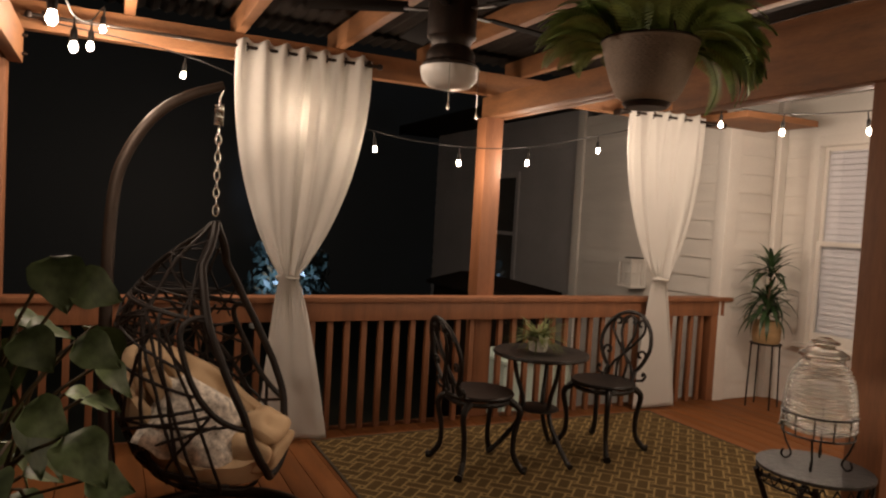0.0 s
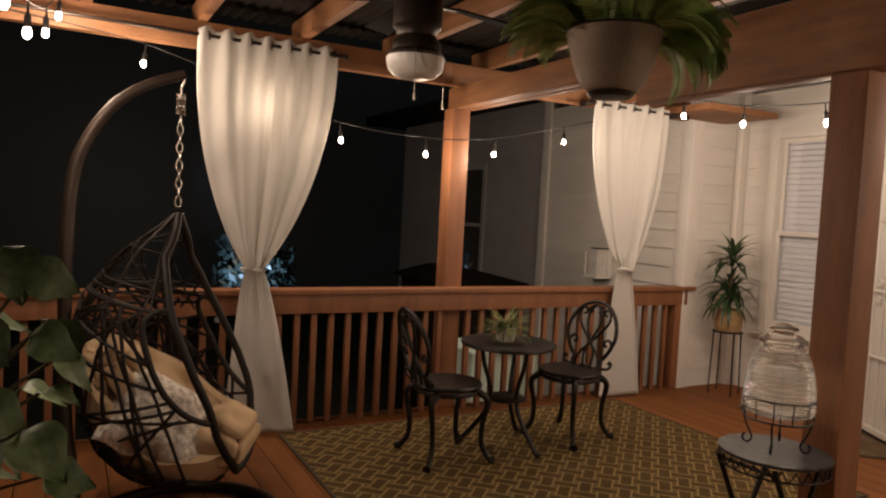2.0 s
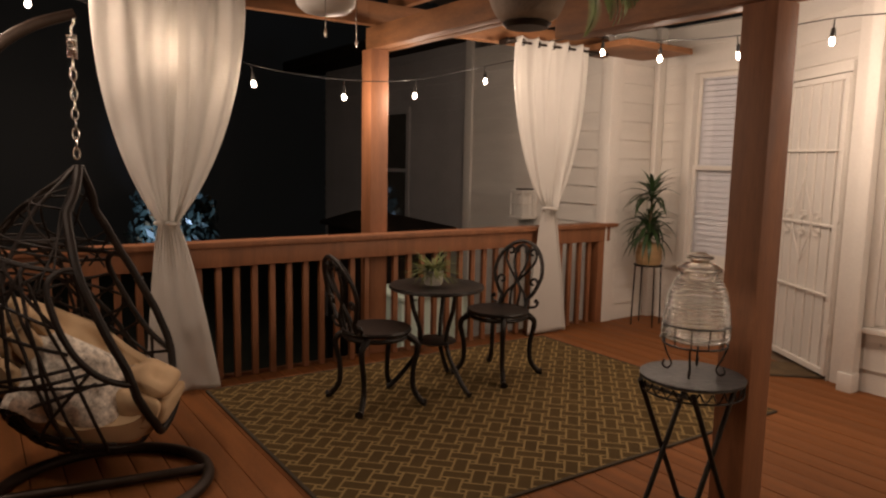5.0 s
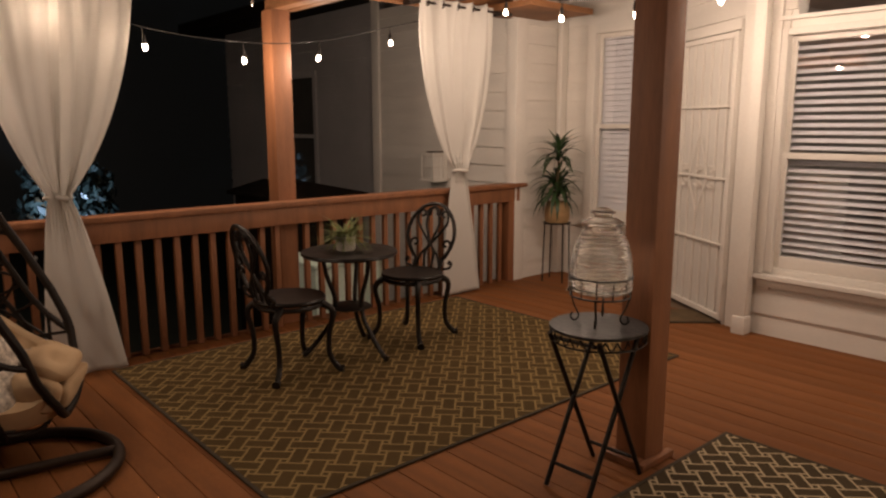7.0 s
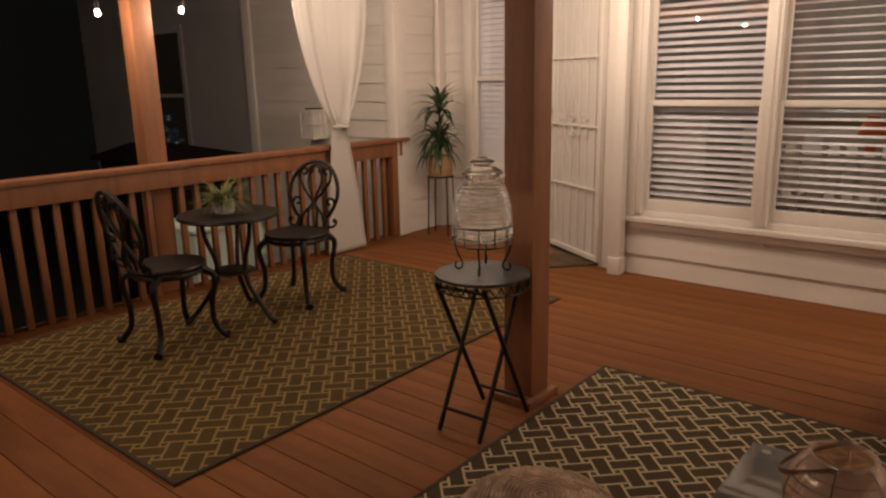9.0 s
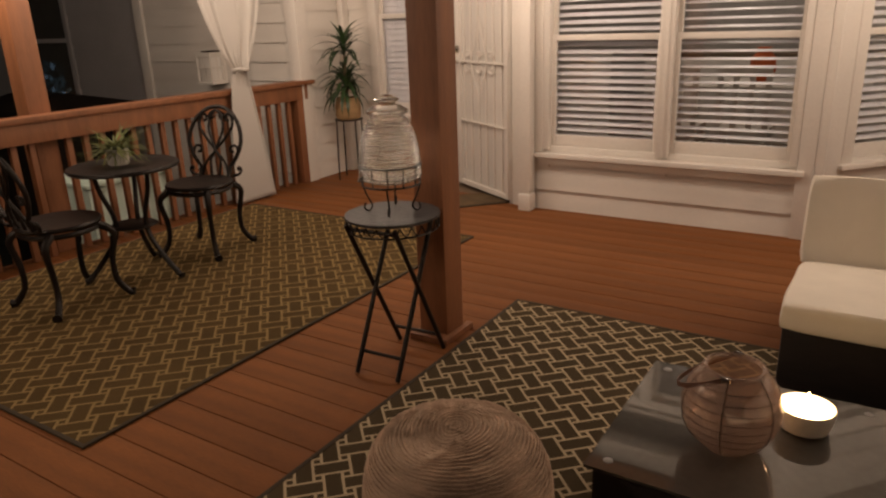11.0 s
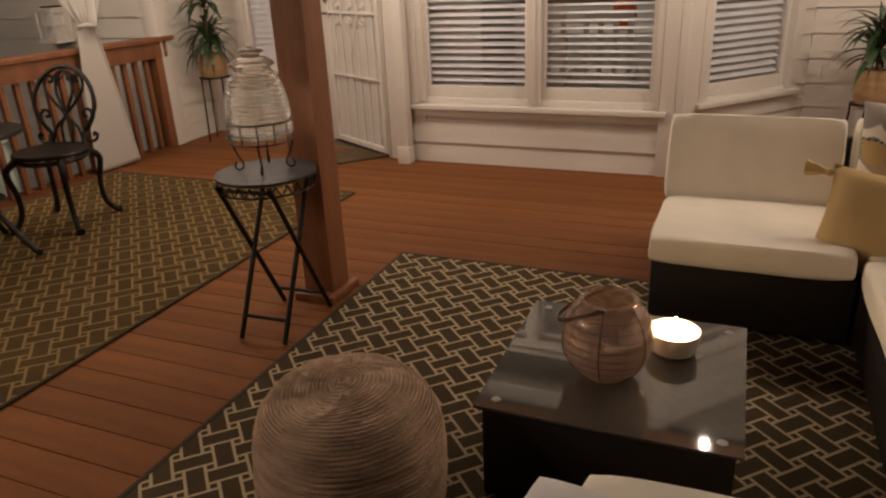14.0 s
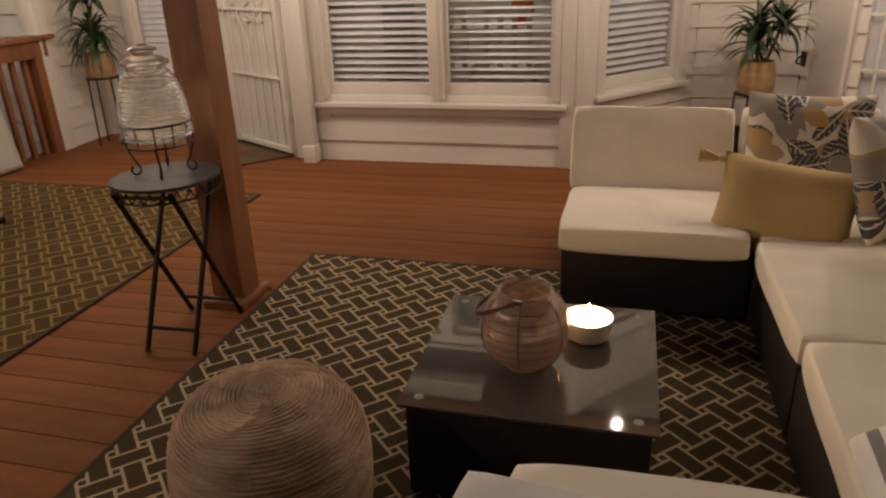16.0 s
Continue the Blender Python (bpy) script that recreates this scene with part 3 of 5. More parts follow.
brim = [bm.verts.new((v.co.x, v.co.y, 1.93)) for v in low]
ridge = [bm.verts.new(p) for p in ((0.06, -0.45, 2.075), (0.24, -0.45, 2.075), (0.24, 0.45, 2.075), (0.06, 0.45, 2.075))]
bm.faces.new(low[::-1])
bm.faces.new(ridge)
for a, b in ((low, brim), (brim, ridge)):
    for k in range(4):
        bm.faces.new((a[k], a[(k + 1) % 4], b[(k + 1) % 4], b[k]))
part("roof", bm, M_ROOF, shed, smooth=False)

# plain walls that close the house behind the camera
clad_wall("wall_south", (4.6, -3.0), (-2.2, -3.0), -0.02, 2.72, [], "white lap-sided house wall")

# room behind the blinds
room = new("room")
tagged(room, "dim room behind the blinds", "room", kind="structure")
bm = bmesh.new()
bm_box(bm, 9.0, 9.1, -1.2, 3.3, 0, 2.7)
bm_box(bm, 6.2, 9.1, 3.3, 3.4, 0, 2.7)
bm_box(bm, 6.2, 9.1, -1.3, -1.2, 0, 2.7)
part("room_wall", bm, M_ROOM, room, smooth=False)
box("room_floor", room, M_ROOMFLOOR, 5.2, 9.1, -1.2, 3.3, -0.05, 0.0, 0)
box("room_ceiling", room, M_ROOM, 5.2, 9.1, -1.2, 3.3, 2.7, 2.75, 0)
# fill lamp added without a fixture, so the room shows between the slats
lampr = bpy.data.lights.new("room_fill_light", "POINT")
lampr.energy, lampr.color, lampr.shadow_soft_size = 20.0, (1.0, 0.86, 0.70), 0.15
new("room_fill_light", lampr).location = (7.4, 1.2, 2.35)
tab = thing("dining_table", (7.2, 0.9, 0.0), 0, "pale dining table inside the dim room", "table")
box("tabletop", tab, M_POT, -0.45, 0.45, -0.8, 0.8, 0.72, 0.76, 0.006)
for x in (-0.4, 0.4):
    for y in (-0.72, 0.72):
        box("leg", tab, M_POT, x - 0.03, x + 0.03, y - 0.03, y + 0.03, 0.0, 0.719, 0.004)


def dining_chair(x, y):
    c = thing("dining_chair", (x, y, 0.0), 0, "pale slat-back dining chair inside the dim room", "chair", "dining chairs")
    box("seat", c, M_POT, -0.2, 0.2, -0.2, 0.2, 0.44, 0.47, 0.006)
    for sx in (-0.18, 0.18):
        for sy in (-0.18, 0.18):
            box("leg", c, M_POT, sx - 0.02, sx + 0.02, sy - 0.02, sy + 0.02, 0.0, 0.439, 0.003)
    for sy in (-0.18, -0.06, 0.06, 0.18):
        box("back_slat", c, M_POT, -0.20, -0.17, sy - 0.022, sy + 0.022, 0.471, 0.90, 0.003)
    box("back_rail", c, M_POT, -0.205, -0.165, -0.2, 0.2, 0.901, 0.96, 0.004)


for y in (0.35, 0.95, 1.5):
    dining_chair(6.45, y)
vase = part("vase", bm_lathe(bmesh.new(), [(0, 0), (0.07, 0), (0.11, 0.12), (0.10, 0.22), (0.05, 0.28), (0.06, 0.31), (0, 0.30)], 24), M_ORANGE)
vase.location = (7.1, 0.95, 0.76)
tagged(vase, "bright orange vase on the dining table", "vase")
cab = thing("cabinet", (8.7, 1.0, 0.0), 0, "white cabinet against the room wall", "cabinet")
box("body", cab, M_WHITE, -0.25, 0.25, -1.4, 1.4, 0.0, 0.9, 0.006)
box("countertop", cab, M_ROOMFLOOR, -0.27, 0.25, -1.42, 1.42, 0.901, 0.94, 0.004)

fridge = thing("tall_cabinet", (5.85, 2.42, 0.0), 0, "tall white cabinet inside close behind the window", "cabinet")
box("body", fridge, M_WHITE, -0.30, 0.30, -0.42, 0.42, 0.0, 1.05, 0.01)
box("cabinet_door", fridge, M_WHITE, -0.325, -0.302, -0.41, 0.41, 0.06, 1.04, 0.006)
box("cabinet_top", fridge, M_POT, -0.33, 0.30, -0.43, 0.43, 1.052, 1.08, 0.004)
# pale box and trees beyond the railing
ac = thing("storage_box", (3.40, 5.14, -1.29), 0, "pale teal storage box on the ground beyond the railing", "box")
box("body", ac, M_TEAL, -0.34, 0.34, -0.3, 0.3, 0.0, 1.59, 0.02)
box("lid", ac, M_TEAL, -0.355, 0.355, -0.315, 0.315, 1.591, 1.63, 0.015)


def far_tree(x, y, z0, h, r, seed):
    rnd = random.Random(seed)
    t = thing("tree", (x, y, z0), 0, "dark leafy tree far beyond the deck at night", "tree", "night trees")
    bm = bm_tube(bmesh.new(), curve_pts([(0, 0, 0), (0.1, 0.05, h * 0.3), (0, 0.1, h * 0.7)], 5), [0.14 - 0.008 * k for k in range(11)], 8)
    for k in range(7):
        a = rnd.uniform(0, 6.28)
        bm_tube(bm, [(0, 0.05, h * (0.3 + 0.05 * k)), (r * 0.7 * math.cos(a), r * 0.7 * math.sin(a), h * (0.5 + 0.06 * k))], 0.035, 6)
    part("trunk", bm, M_STEM, t)
    bm = bmesh.new()
    for k in range(1500):
        a, b, d = rnd.uniform(0, 6.28), rnd.uniform(-1, 1), rnd.random() ** 0.4
        clump = 0.75 + 0.35 * noise.noise((math.cos(a) * 2 + seed, math.sin(a) * 2, b * 2))
        p = Vector((r * d * clump * math.sqrt(1 - b * b) * math.cos(a), r * d * clump * math.sqrt(1 - b * b) * math.sin(a), h * 0.66 + 0.42 * h * d * clump * b))
        q = Euler((rnd.uniform(0, 6), rnd.uniform(0, 6), rnd.uniform(0, 6))).to_matrix()
        s = rnd.uniform(0.06, 0.13)
        v = [bm.verts.new(p + q @ Vector(c)) for c in ((-s, 0, 0), (0, -s * 0.45, 0), (s, 0, 0), (0, s * 0.45, 0.02))]
        bm.faces.new(v)
    part("crown", bm, M_TREE, t)


far_tree(3.3, 13.5, -1.3, 2.3, 1.0, 3)
sl = thing("garden_lamp", (2.3, 11.55, -1.3), 0, "cool white garden lamp among the trees", "lamp")
part("pole", bm_tube(bmesh.new(), [(0, 0, 0), (0, 0, 0.8)], 0.03, 8), M_FAN, sl)
part("head", bm_lathe(bmesh.new(), [(0, 0.8), (0.06, 0.8), (0.08, 0.85), (0.05, 0.88), (0, 0.88)], 14), M_FROST, sl)
cool = bpy.data.lights.new("garden_light", "SPOT")
cool.energy, cool.color, cool.shadow_soft_size, cool.spot_size, cool.spot_blend = 260.0, (0.46, 0.68, 1.0), 0.1, radians(48), 0.6
new("garden_light", cool).matrix_world = look((2.35, 11.6, -0.3), (3.35, 13.5, 0.45))

# added sheet, given a faint sky glow to hide the ground's far edge
M_SKY_GLOW = glowing("night_sky_glow", (0.36, 0.36, 0.33), 0.0055)
M_SKY_GLOW.node_tree.nodes["Principled BSDF"].inputs["Base Color"].default_value = (0.01, 0.01, 0.01, 1)
bd = box("backdrop", None, M_SKY_GLOW, -24, 30, 18.0, 18.2, -1.32, 7.0, 0)
tagged(bd, "plain added sheet glowing faintly like the night sky beyond the garden", "backdrop", kind="structure")


# ---- string lights ----
def bulb_mesh():
    bm = bmesh.new()
    bm_lathe(bm, [(0.0, -0.040), (0.008, -0.0375), (0.014, -0.028), (0.0155, -0.018), (0.0125, -0.006), (0.009, 0.004)], 14)
    return mesh_of("bulb", bm, M_BULB)


def socket_mesh():
    bm = bmesh.new()
    bm_lathe(bm, [(0.0, 0.002), (0.013, 0.002), (0.014, 0.02), (0.012, 0.045), (0.005, 0.055), (0.003, 0.10), (0.0, 0.10)], 10)
    return mesh_of("socket", bm, M_CORD)


BULB_ME, SOCKET_ME = bulb_mesh(), socket_mesh()


def bulb_lamp(watts):
    lamp = bpy.data.lights.new("bulb_light", "POINT")
    lamp.energy, lamp.color, lamp.shadow_soft_size = watts, BULB_COLOUR, 0.02
    return lamp


RAIL_LAMP, HOUSE_LAMP, CORNER_LAMP = bulb_lamp(RAIL_WATTS), bulb_lamp(HOUSE_WATTS), bulb_lamp(CORNER_WATTS)


def string_light(spots, ends, label, lamp_data):
    """A cord that sags from end to end over its bulbs."""
    s = thing("string_light", spots[0], 0, label, "string light")
    o = Vector(spots[0])
    pts = [Vector(ends[0]) - o] + [Vector(p) + Vector((0, 0, 0.10)) - o for p in spots] + [Vector(ends[1]) - o]
    part("cord", bm_tube(bmesh.new(), curve_pts(pts, 6), 0.0035, 6), M_CORD, s)
    for p in spots:
        tilt = pose(*(Vector(p) - o), random.uniform(-6, 6), random.uniform(-6, 6), 0)
        k = piece("socket", SOCKET_ME, s, tilt)
        b = piece("bulb", BULB_ME, k, Matrix.Identity(4))
        b.visible_shadow = False
        lamp = new("bulb_light", lamp_data)
        lamp.location = Vector(p) + Vector((0, 0, -0.025))
    return s


string_light([(0.482, 4.45, 2.264), (1.13, 4.53, 2.09), (1.707, 4.45, 1.936), (2.345, 4.45, 1.895), (2.917, 4.45, 1.943), (3.56, 4.45, 2.095)],
             [(-0.35, 4.47, 2.46), (4.5, 4.47, 2.43)], "black outdoor string light with warm lit bulbs along the railing", RAIL_LAMP)
string_light([(3.9, 3.55, 2.25), (3.95, 3.09, 2.163), (3.95, 2.52, 2.12), (3.97, 1.99, 2.14), (4.12, 1.46, 2.14), (4.19, -0.116, 2.145), (4.15, -0.80, 2.15)],
             [(4.1, 4.4, 2.43), (4.15, -1.4, 2.35)], "black outdoor string light with warm lit bulbs before the house", HOUSE_LAMP)
string_light([(0.046, 4.2, 2.41), (0.005, 3.6, 2.198), (-0.037, 3.0, 2.073), (-0.056, 2.2, 1.997)],
             [(0.05, 4.45, 2.52), (-0.3, 1.74, 2.44)], "black outdoor string light with warm lit bulbs at the open corner", CORNER_LAMP)
# out of view, added to brighten the walls and seats at the sofa end
string_light([(4.55, -1.2, 2.2), (4.1, -1.6, 2.16), (3.5, -1.8, 2.2)], [(4.83, -0.9, 2.57), (2.9, -1.9, 2.57)],
             "added unseen string light with warm bulbs brightening the sofa corner", HOUSE_LAMP)


# ---- curtains ----
def curtain(x_mid_top, half_top, x_tie, z_tie, x_foot, half_foot, y, z_top, label, turns=8):
    """A grommet curtain gathered by a tie: wide and pleated at the top, pinched at the tie, flared below."""
    c = thing("curtain", (x_tie, y, 0), 0, label, "curtain", "pergola curtains")
    bm = bmesh.new()
    nu, nz = 120, 70
    rows = []
    for j in range(nz + 1):
        z = 0.015 + (z_top - 0.015) * j / nz
        if z >= z_tie:
            k = (z - z_tie) / (z_top - z_tie)
            half = 0.055 + (half_top - 0.055) * (1 - (1 - k) ** 2.3) ** 0.9
            mid = x_tie + (x_mid_top - x_tie) * k ** 0.7
            amp = 0.020 + 0.018 * k
        else:
            k = (z_tie - z) / z_tie
            half = 0.055 + (half_foot - 0.055) * k ** 0.72
            mid = x_tie + (x_foot - x_tie) * k ** 0.8
            amp = 0.012
        row = []
        for i in range(nu + 1):
            u = 2 * i / nu - 1
            ph = u * turns * math.pi
            fade = math.exp(-((z_top - z) / 0.16)) if z >= z_tie else 0.0
            soft = noise.noise((u * (3.4 if z >= z_tie else 1.3), z * 0.22, x_tie * 3)) * 1.5
            tight = math.exp(-((z - z_tie) / 0.22) ** 2)
            long = math.exp(-((z_top - z) / 0.55)) if z >= z_tie else 0.0
            d = 0.016 * math.sin(ph + 0.9 * soft) * long + 0.020 * math.sin(ph) * fade + (1 - fade) * (0.055 * soft + (0.004 if z > z_tie else 0.0) * math.sin(ph)) + 0.008 * tight * math.sin(ph * 1.5)
            d += -0.03 * (1 - u * u) * math.exp(-((z - z_tie) / 0.12) ** 2)
            d = min(d, 0.03)
            xx = mid + u * half + 0.2 * amp * fade * math.cos(ph) * (1 - abs(u))
            zz = z + (0.012 * math.cos(ph) if j == nz else 0)
            row.append(bm.verts.new((xx - x_tie, d, zz)))
        rows.append(row)
    for a, b in zip(rows, rows[1:]):
        for i in range(nu):
            bm.faces.new((a[i], a[i + 1], b[i + 1], b[i]))
    p = part("cloth", bm, M_CURTAIN, c)
    p.modifiers.new("thick", "SOLIDIFY").thickness = 0.0015
    bm = bmesh.new()
    ring = [(0.066 * math.cos(a), 0.045 * math.sin(a), z_tie + 0.006 * math.sin(2 * a)) for a in np.linspace(0, 2 * math.pi, 24, endpoint=False)]
    bm_tube(bm, ring, 0.012, 8, True)
    part("tie_band", bm, M_CURTAIN, c)
    me = mesh_of("grommet", bm_tube(bmesh.new(), [(0, 0.024 * math.cos(a), 0.024 * math.sin(a)) for a in np.linspace(0, 2 * math.pi, 14, endpoint=False)], 0.005, 6, True), M_FAN)
    for k in range(turns):
        piece("grommet", me, p, pose(x_mid_top - x_tie - half_top + (k + 0.5) * 2 * half_top / turns, 0, z_top - 0.045))
    return c


curtain(1.19, 0.43, 1.13, 1.06, 1.20, 0.225, 4.325, 2.485, "white grommet curtain tied in the middle before the railing", 7)
curtain(4.15, 0.40, 4.18, 1.08, 4.215, 0.215, 4.325, 2.435, "white grommet curtain tied in the middle near the house corner", 5)


def rod(x0, x1, y, z):
    r = thing("curtain_rod", (x0, y, z), 0, "dark metal curtain rod under the header", "curtain rod", "curtain rods")
    part("rod", bm_tube(bmesh.new(), [(0, 0, 0), (x1 - x0, 0, 0)], 0.011, 10), M_FAN, r)
    for x in (0.06, x1 - x0 - 0.06):
        box("bracket", r, M_FAN, x - 0.012, x + 0.012, 0.0, 4.50 - y, -0.012, 0.03, 0.002)
    me = mesh_of("finial", bm_lathe(bmesh.new(), [(0, -0.022), (0.016, -0.014), (0.02, 0), (0.016, 0.014), (0, 0.022)], 12), M_FAN)
    for x in (-0.012, x1 - x0 + 0.012):
        piece("finial", me, r, pose(x, 0, 0))


rod(-0.30, 1.66, 4.325, 2.44)
rod(3.68, 4.75, 4.325, 2.39)


# ---- bistro set ----
def bistro_chair(loc, rz):
    c = thing("bistro_chair", loc, rz, "black cast-iron bistro chair with scrolled balloon back", "chair", "chairs round the bistro table")
    bm = bmesh.new()
    bm_lathe(bm, [(0.0, 0.425), (0.17, 0.425), (0.205, 0.432), (0.212, 0.445), (0.205, 0.456), (0.16, 0.452), (0.06, 0.448), (0.0, 0.447)], 36)
    part("seat", bm, M_IRON, c)
    bm = bmesh.new()
    bm_lathe(bm, [(0.19, 0.395), (0.205, 0.41), (0.20, 0.425), (0.185, 0.424), (0.19, 0.395)], 36)
    part("apron_ring", bm, M_IRON, c)
    # the front is +x
    for sx, sy in ((1, 1), (1, -1), (-1, 1), (-1, -1)):
        pts = curve_pts([(sx * 0.13, sy * 0.14, 0.42), (sx * 0.185, sy * 0.175, 0.36), (sx * 0.165, sy * 0.16, 0.22), (sx * 0.165, sy * 0.165, 0.10), (sx * 0.20, sy * 0.20, 0.025), (sx * 0.222, sy * 0.222, 0.016)], 6)
        n = len(pts)
        part("leg", bm_tube(bmesh.new(), pts, [0.023 - 0.009 * math.sin(math.pi * i / (n - 1)) ** 0.7 + 0.002 for i in range(n)], 9), M_IRON, c)
    lean = lambda z: -0.17 - 0.11 * max(0.0, (z - 0.44)) / 0.46
    ring = []
    for a in np.linspace(-0.28 * math.pi, 1.28 * math.pi, 44):
        y, z = 0.195 * math.cos(a), 0.68 + 0.215 * math.sin(a)
        if a < -0.1 or a > math.pi + 0.1:
            y *= 0.86 + 0.14 * max(0.0, 1 - (0.68 - z) / 0.2)
        ring.append((lean(z) - 0.02 * (1 - (y / 0.2) ** 2), y, z))
    ring = [(-0.155, ring[0][1], 0.44)] + ring + [(-0.155, ring[-1][1], 0.44)]
    part("back_hoop", bm_tube(bmesh.new(), ring, 0.0135, 9), M_IRON, c)
    bm = bmesh.new()

    def scroll(path):
        pts = curve_pts([(lean(z) - 0.012, y, z) for y, z in path], 6)
        bm_tube(bm, pts, 0.0092, 7)

    for s in (-1, 1):
        scroll([(s * 0.10, 0.455), (s * 0.07, 0.54), (0.0, 0.615), (-s * 0.075, 0.70), (-s * 0.122, 0.77), (-s * 0.115, 0.835), (-s * 0.08, 0.845), (-s * 0.072, 0.815), (-s * 0.095, 0.805)])
        scroll([(s * 0.03, 0.455), (s * 0.036, 0.55), (s * 0.008, 0.63), (s * 0.05, 0.74), (s * 0.045, 0.82), (s * 0.008, 0.872)])
        scroll([(s * 0.135, 0.53), (s * 0.168, 0.60), (s * 0.15, 0.645), (s * 0.115, 0.64), (s * 0.112, 0.61), (s * 0.135, 0.608)])
        scroll([(0.0, 0.875), (s * 0.035, 0.858), (s * 0.052, 0.835), (s * 0.035, 0.82), (s * 0.024, 0.835)])
        scroll([(s * 0.13, 0.455), (s * 0.175, 0.465), (s * 0.192, 0.495), (s * 0.175, 0.51), (s * 0.168, 0.49)])
    part("back_scrollwork", bm, M_IRON, c)
    return c


bistro_chair((2.14, 3.59, 0.011), -1)
bistro_chair((3.11, 3.645, 0.011), 196)


def bistro_table(loc):
    t = thing("bistro_table", loc, 20, "round black cast-iron bistro table with pierced top", "table")
    bm = bmesh.new()
    bm_lathe(bm, [(0.0, 0.648), (0.27, 0.648), (0.295, 0.64), (0.305, 0.65), (0.30, 0.664), (0.27, 0.66), (0.20, 0.661), (0.19, 0.657), (0.10, 0.657), (0.09, 0.661), (0.0, 0.66)], 48)
    part("tabletop", bm, M_IRON, t)
    for k in range(3):
        a = 2 * math.pi * k / 3 + 0.35
        ca, sa = math.cos(a), math.sin(a)
        pts = curve_pts([(0.17 * ca, 0.17 * sa, 0.645), (0.15 * ca, 0.15 * sa, 0.52), (0.10 * ca, 0.10 * sa, 0.36), (0.115 * ca, 0.115 * sa, 0.24), (0.20 * ca, 0.20 * sa, 0.12), (0.285 * ca, 0.285 * sa, 0.03), (0.315 * ca, 0.315 * sa, 0.017)], 6)
        part("leg", bm_tube(bmesh.new(), pts, [0.013 + 0.004 * (i / len(pts)) for i in range(len(pts))], 9), M_IRON, t)
    part("shelf_ring", bm_lathe(bmesh.new(), [(0.0, 0.295), (0.12, 0.295), (0.135, 0.303), (0.12, 0.312), (0.0, 0.31)], 30), M_IRON, t)
    return t


bistro_table((2.60, 3.64, 0.011))


def blade_bm(length, width, curl, n=8):
    """A strap leaf along +x that bends down."""
    bm = bmesh.new()
    rows = []
    for i in range(n + 1):
        t = i / n
        w = width * math.sin(math.pi * min(1, 0.12 + t * 0.88)) ** 0.7 * (1 - t ** 4)
        a = curl * t
        x = length * (math.sin(a) / curl if abs(curl) > 1e-3 else t)
        z = -length * (1 - math.cos(a)) / curl if abs(curl) > 1e-3 else 0
        rows.append([bm.verts.new((x, s * w / 2, z + (0.18 * w if s else 0))) for s in (-1, 0, 1)])
    for a, b in zip(rows, rows[1:]):
        for k in (0, 1):
            bm.faces.new((a[k], a[k + 1], b[k + 1], b[k]))
    return bm


def potted_grass(loc):
    p = thing("potted_plant", loc, 0, "green grass plant in a white stoneware pot on the table", "plant")
    part("pot", bm_lathe(bmesh.new(), [(0, 0), (0.05, 0), (0.058, 0.01), (0.066, 0.085), (0.064, 0.092), (0.058, 0.088), (0.055, 0.075), (0, 0.075)], 28), M_POT, p)
    part("soil", bm_lathe(bmesh.new(), [(0.0, 0.078), (0.054, 0.078)], 20), M_SOIL, p)
    mes = [mesh_of("leaf", blade_bm(L, 0.0085, c), M_GRASS) for L, c in ((0.23, 0.9), (0.25, 0.6), (0.22, 1.3), (0.16, 0.3))]
    for k in range(180):
        a, e = random.uniform(0, 360), random.uniform(4, 56)
        piece("leaf", mes[k % 4], p, pose(random.uniform(-0.03, 0.03), random.uniform(-0.03, 0.03), 0.078, 0, -e, a))


potted_grass((2.60, 3.68, 0.671))


# ---- folding stand and drink dispenser ----
def folding_stand(loc, rz):
    t = thing("folding_table", loc, rz, "round dark metal folding side table on crossed legs", "table")
    part("tabletop", bm_lathe(bmesh.new(), [(0, 0.650), (0.185, 0.650), (0.195, 0.655), (0.195, 0.665), (0.185, 0.668), (0, 0.664)], 40), M_HAMMERED, t)
    bm = bmesh.new()
    for k in range(26):
        a = 2 * math.pi * k / 26
        pts = [(0.19 * math.cos(a + d), 0.19 * math.sin(a + d), z) for d, z in ((0, 0.65), (0.06, 0.627), (0.12, 0.612), (0.18, 0.627), (0.24, 0.65))]
        bm_tube(bm, pts, 0.003, 5)
    bm_tube(bm, [(0.188 * math.cos(a), 0.188 * math.sin(a), 0.610) for a in np.linspace(0, 2 * math.pi, 40, endpoint=False)], 0.004, 6, True)
    part("skirt", bm, M_IRON, t)
    for x0, x1 in ((-0.185, 0.155), (0.175, -0.165)):
        w = 0.10 if x0 < 0 else 0.115
        for s in (-1, 1):
            part("leg", bm_tube(bmesh.new(), [(x0, s * w, 0.006), (x1, s * w, 0.645)], 0.0105, 10), M_IRON, t)
        k = 0.085 / 0.64
        xx = x0 + (x1 - x0) * k
        part("crossbar", bm_tube(bmesh.new(), [(xx, -w, 0.09), (xx, w, 0.09)], 0.008, 8), M_IRON, t)
        xx = x0 + (x1 - x0) * 0.96
        part("crossbar", bm_tube(bmesh.new(), [(xx, -w, 0.625), (xx, w, 0.625)], 0.008, 8), M_IRON, t)
    return t


folding_stand((2.425, 1.60, 0.0), 3)


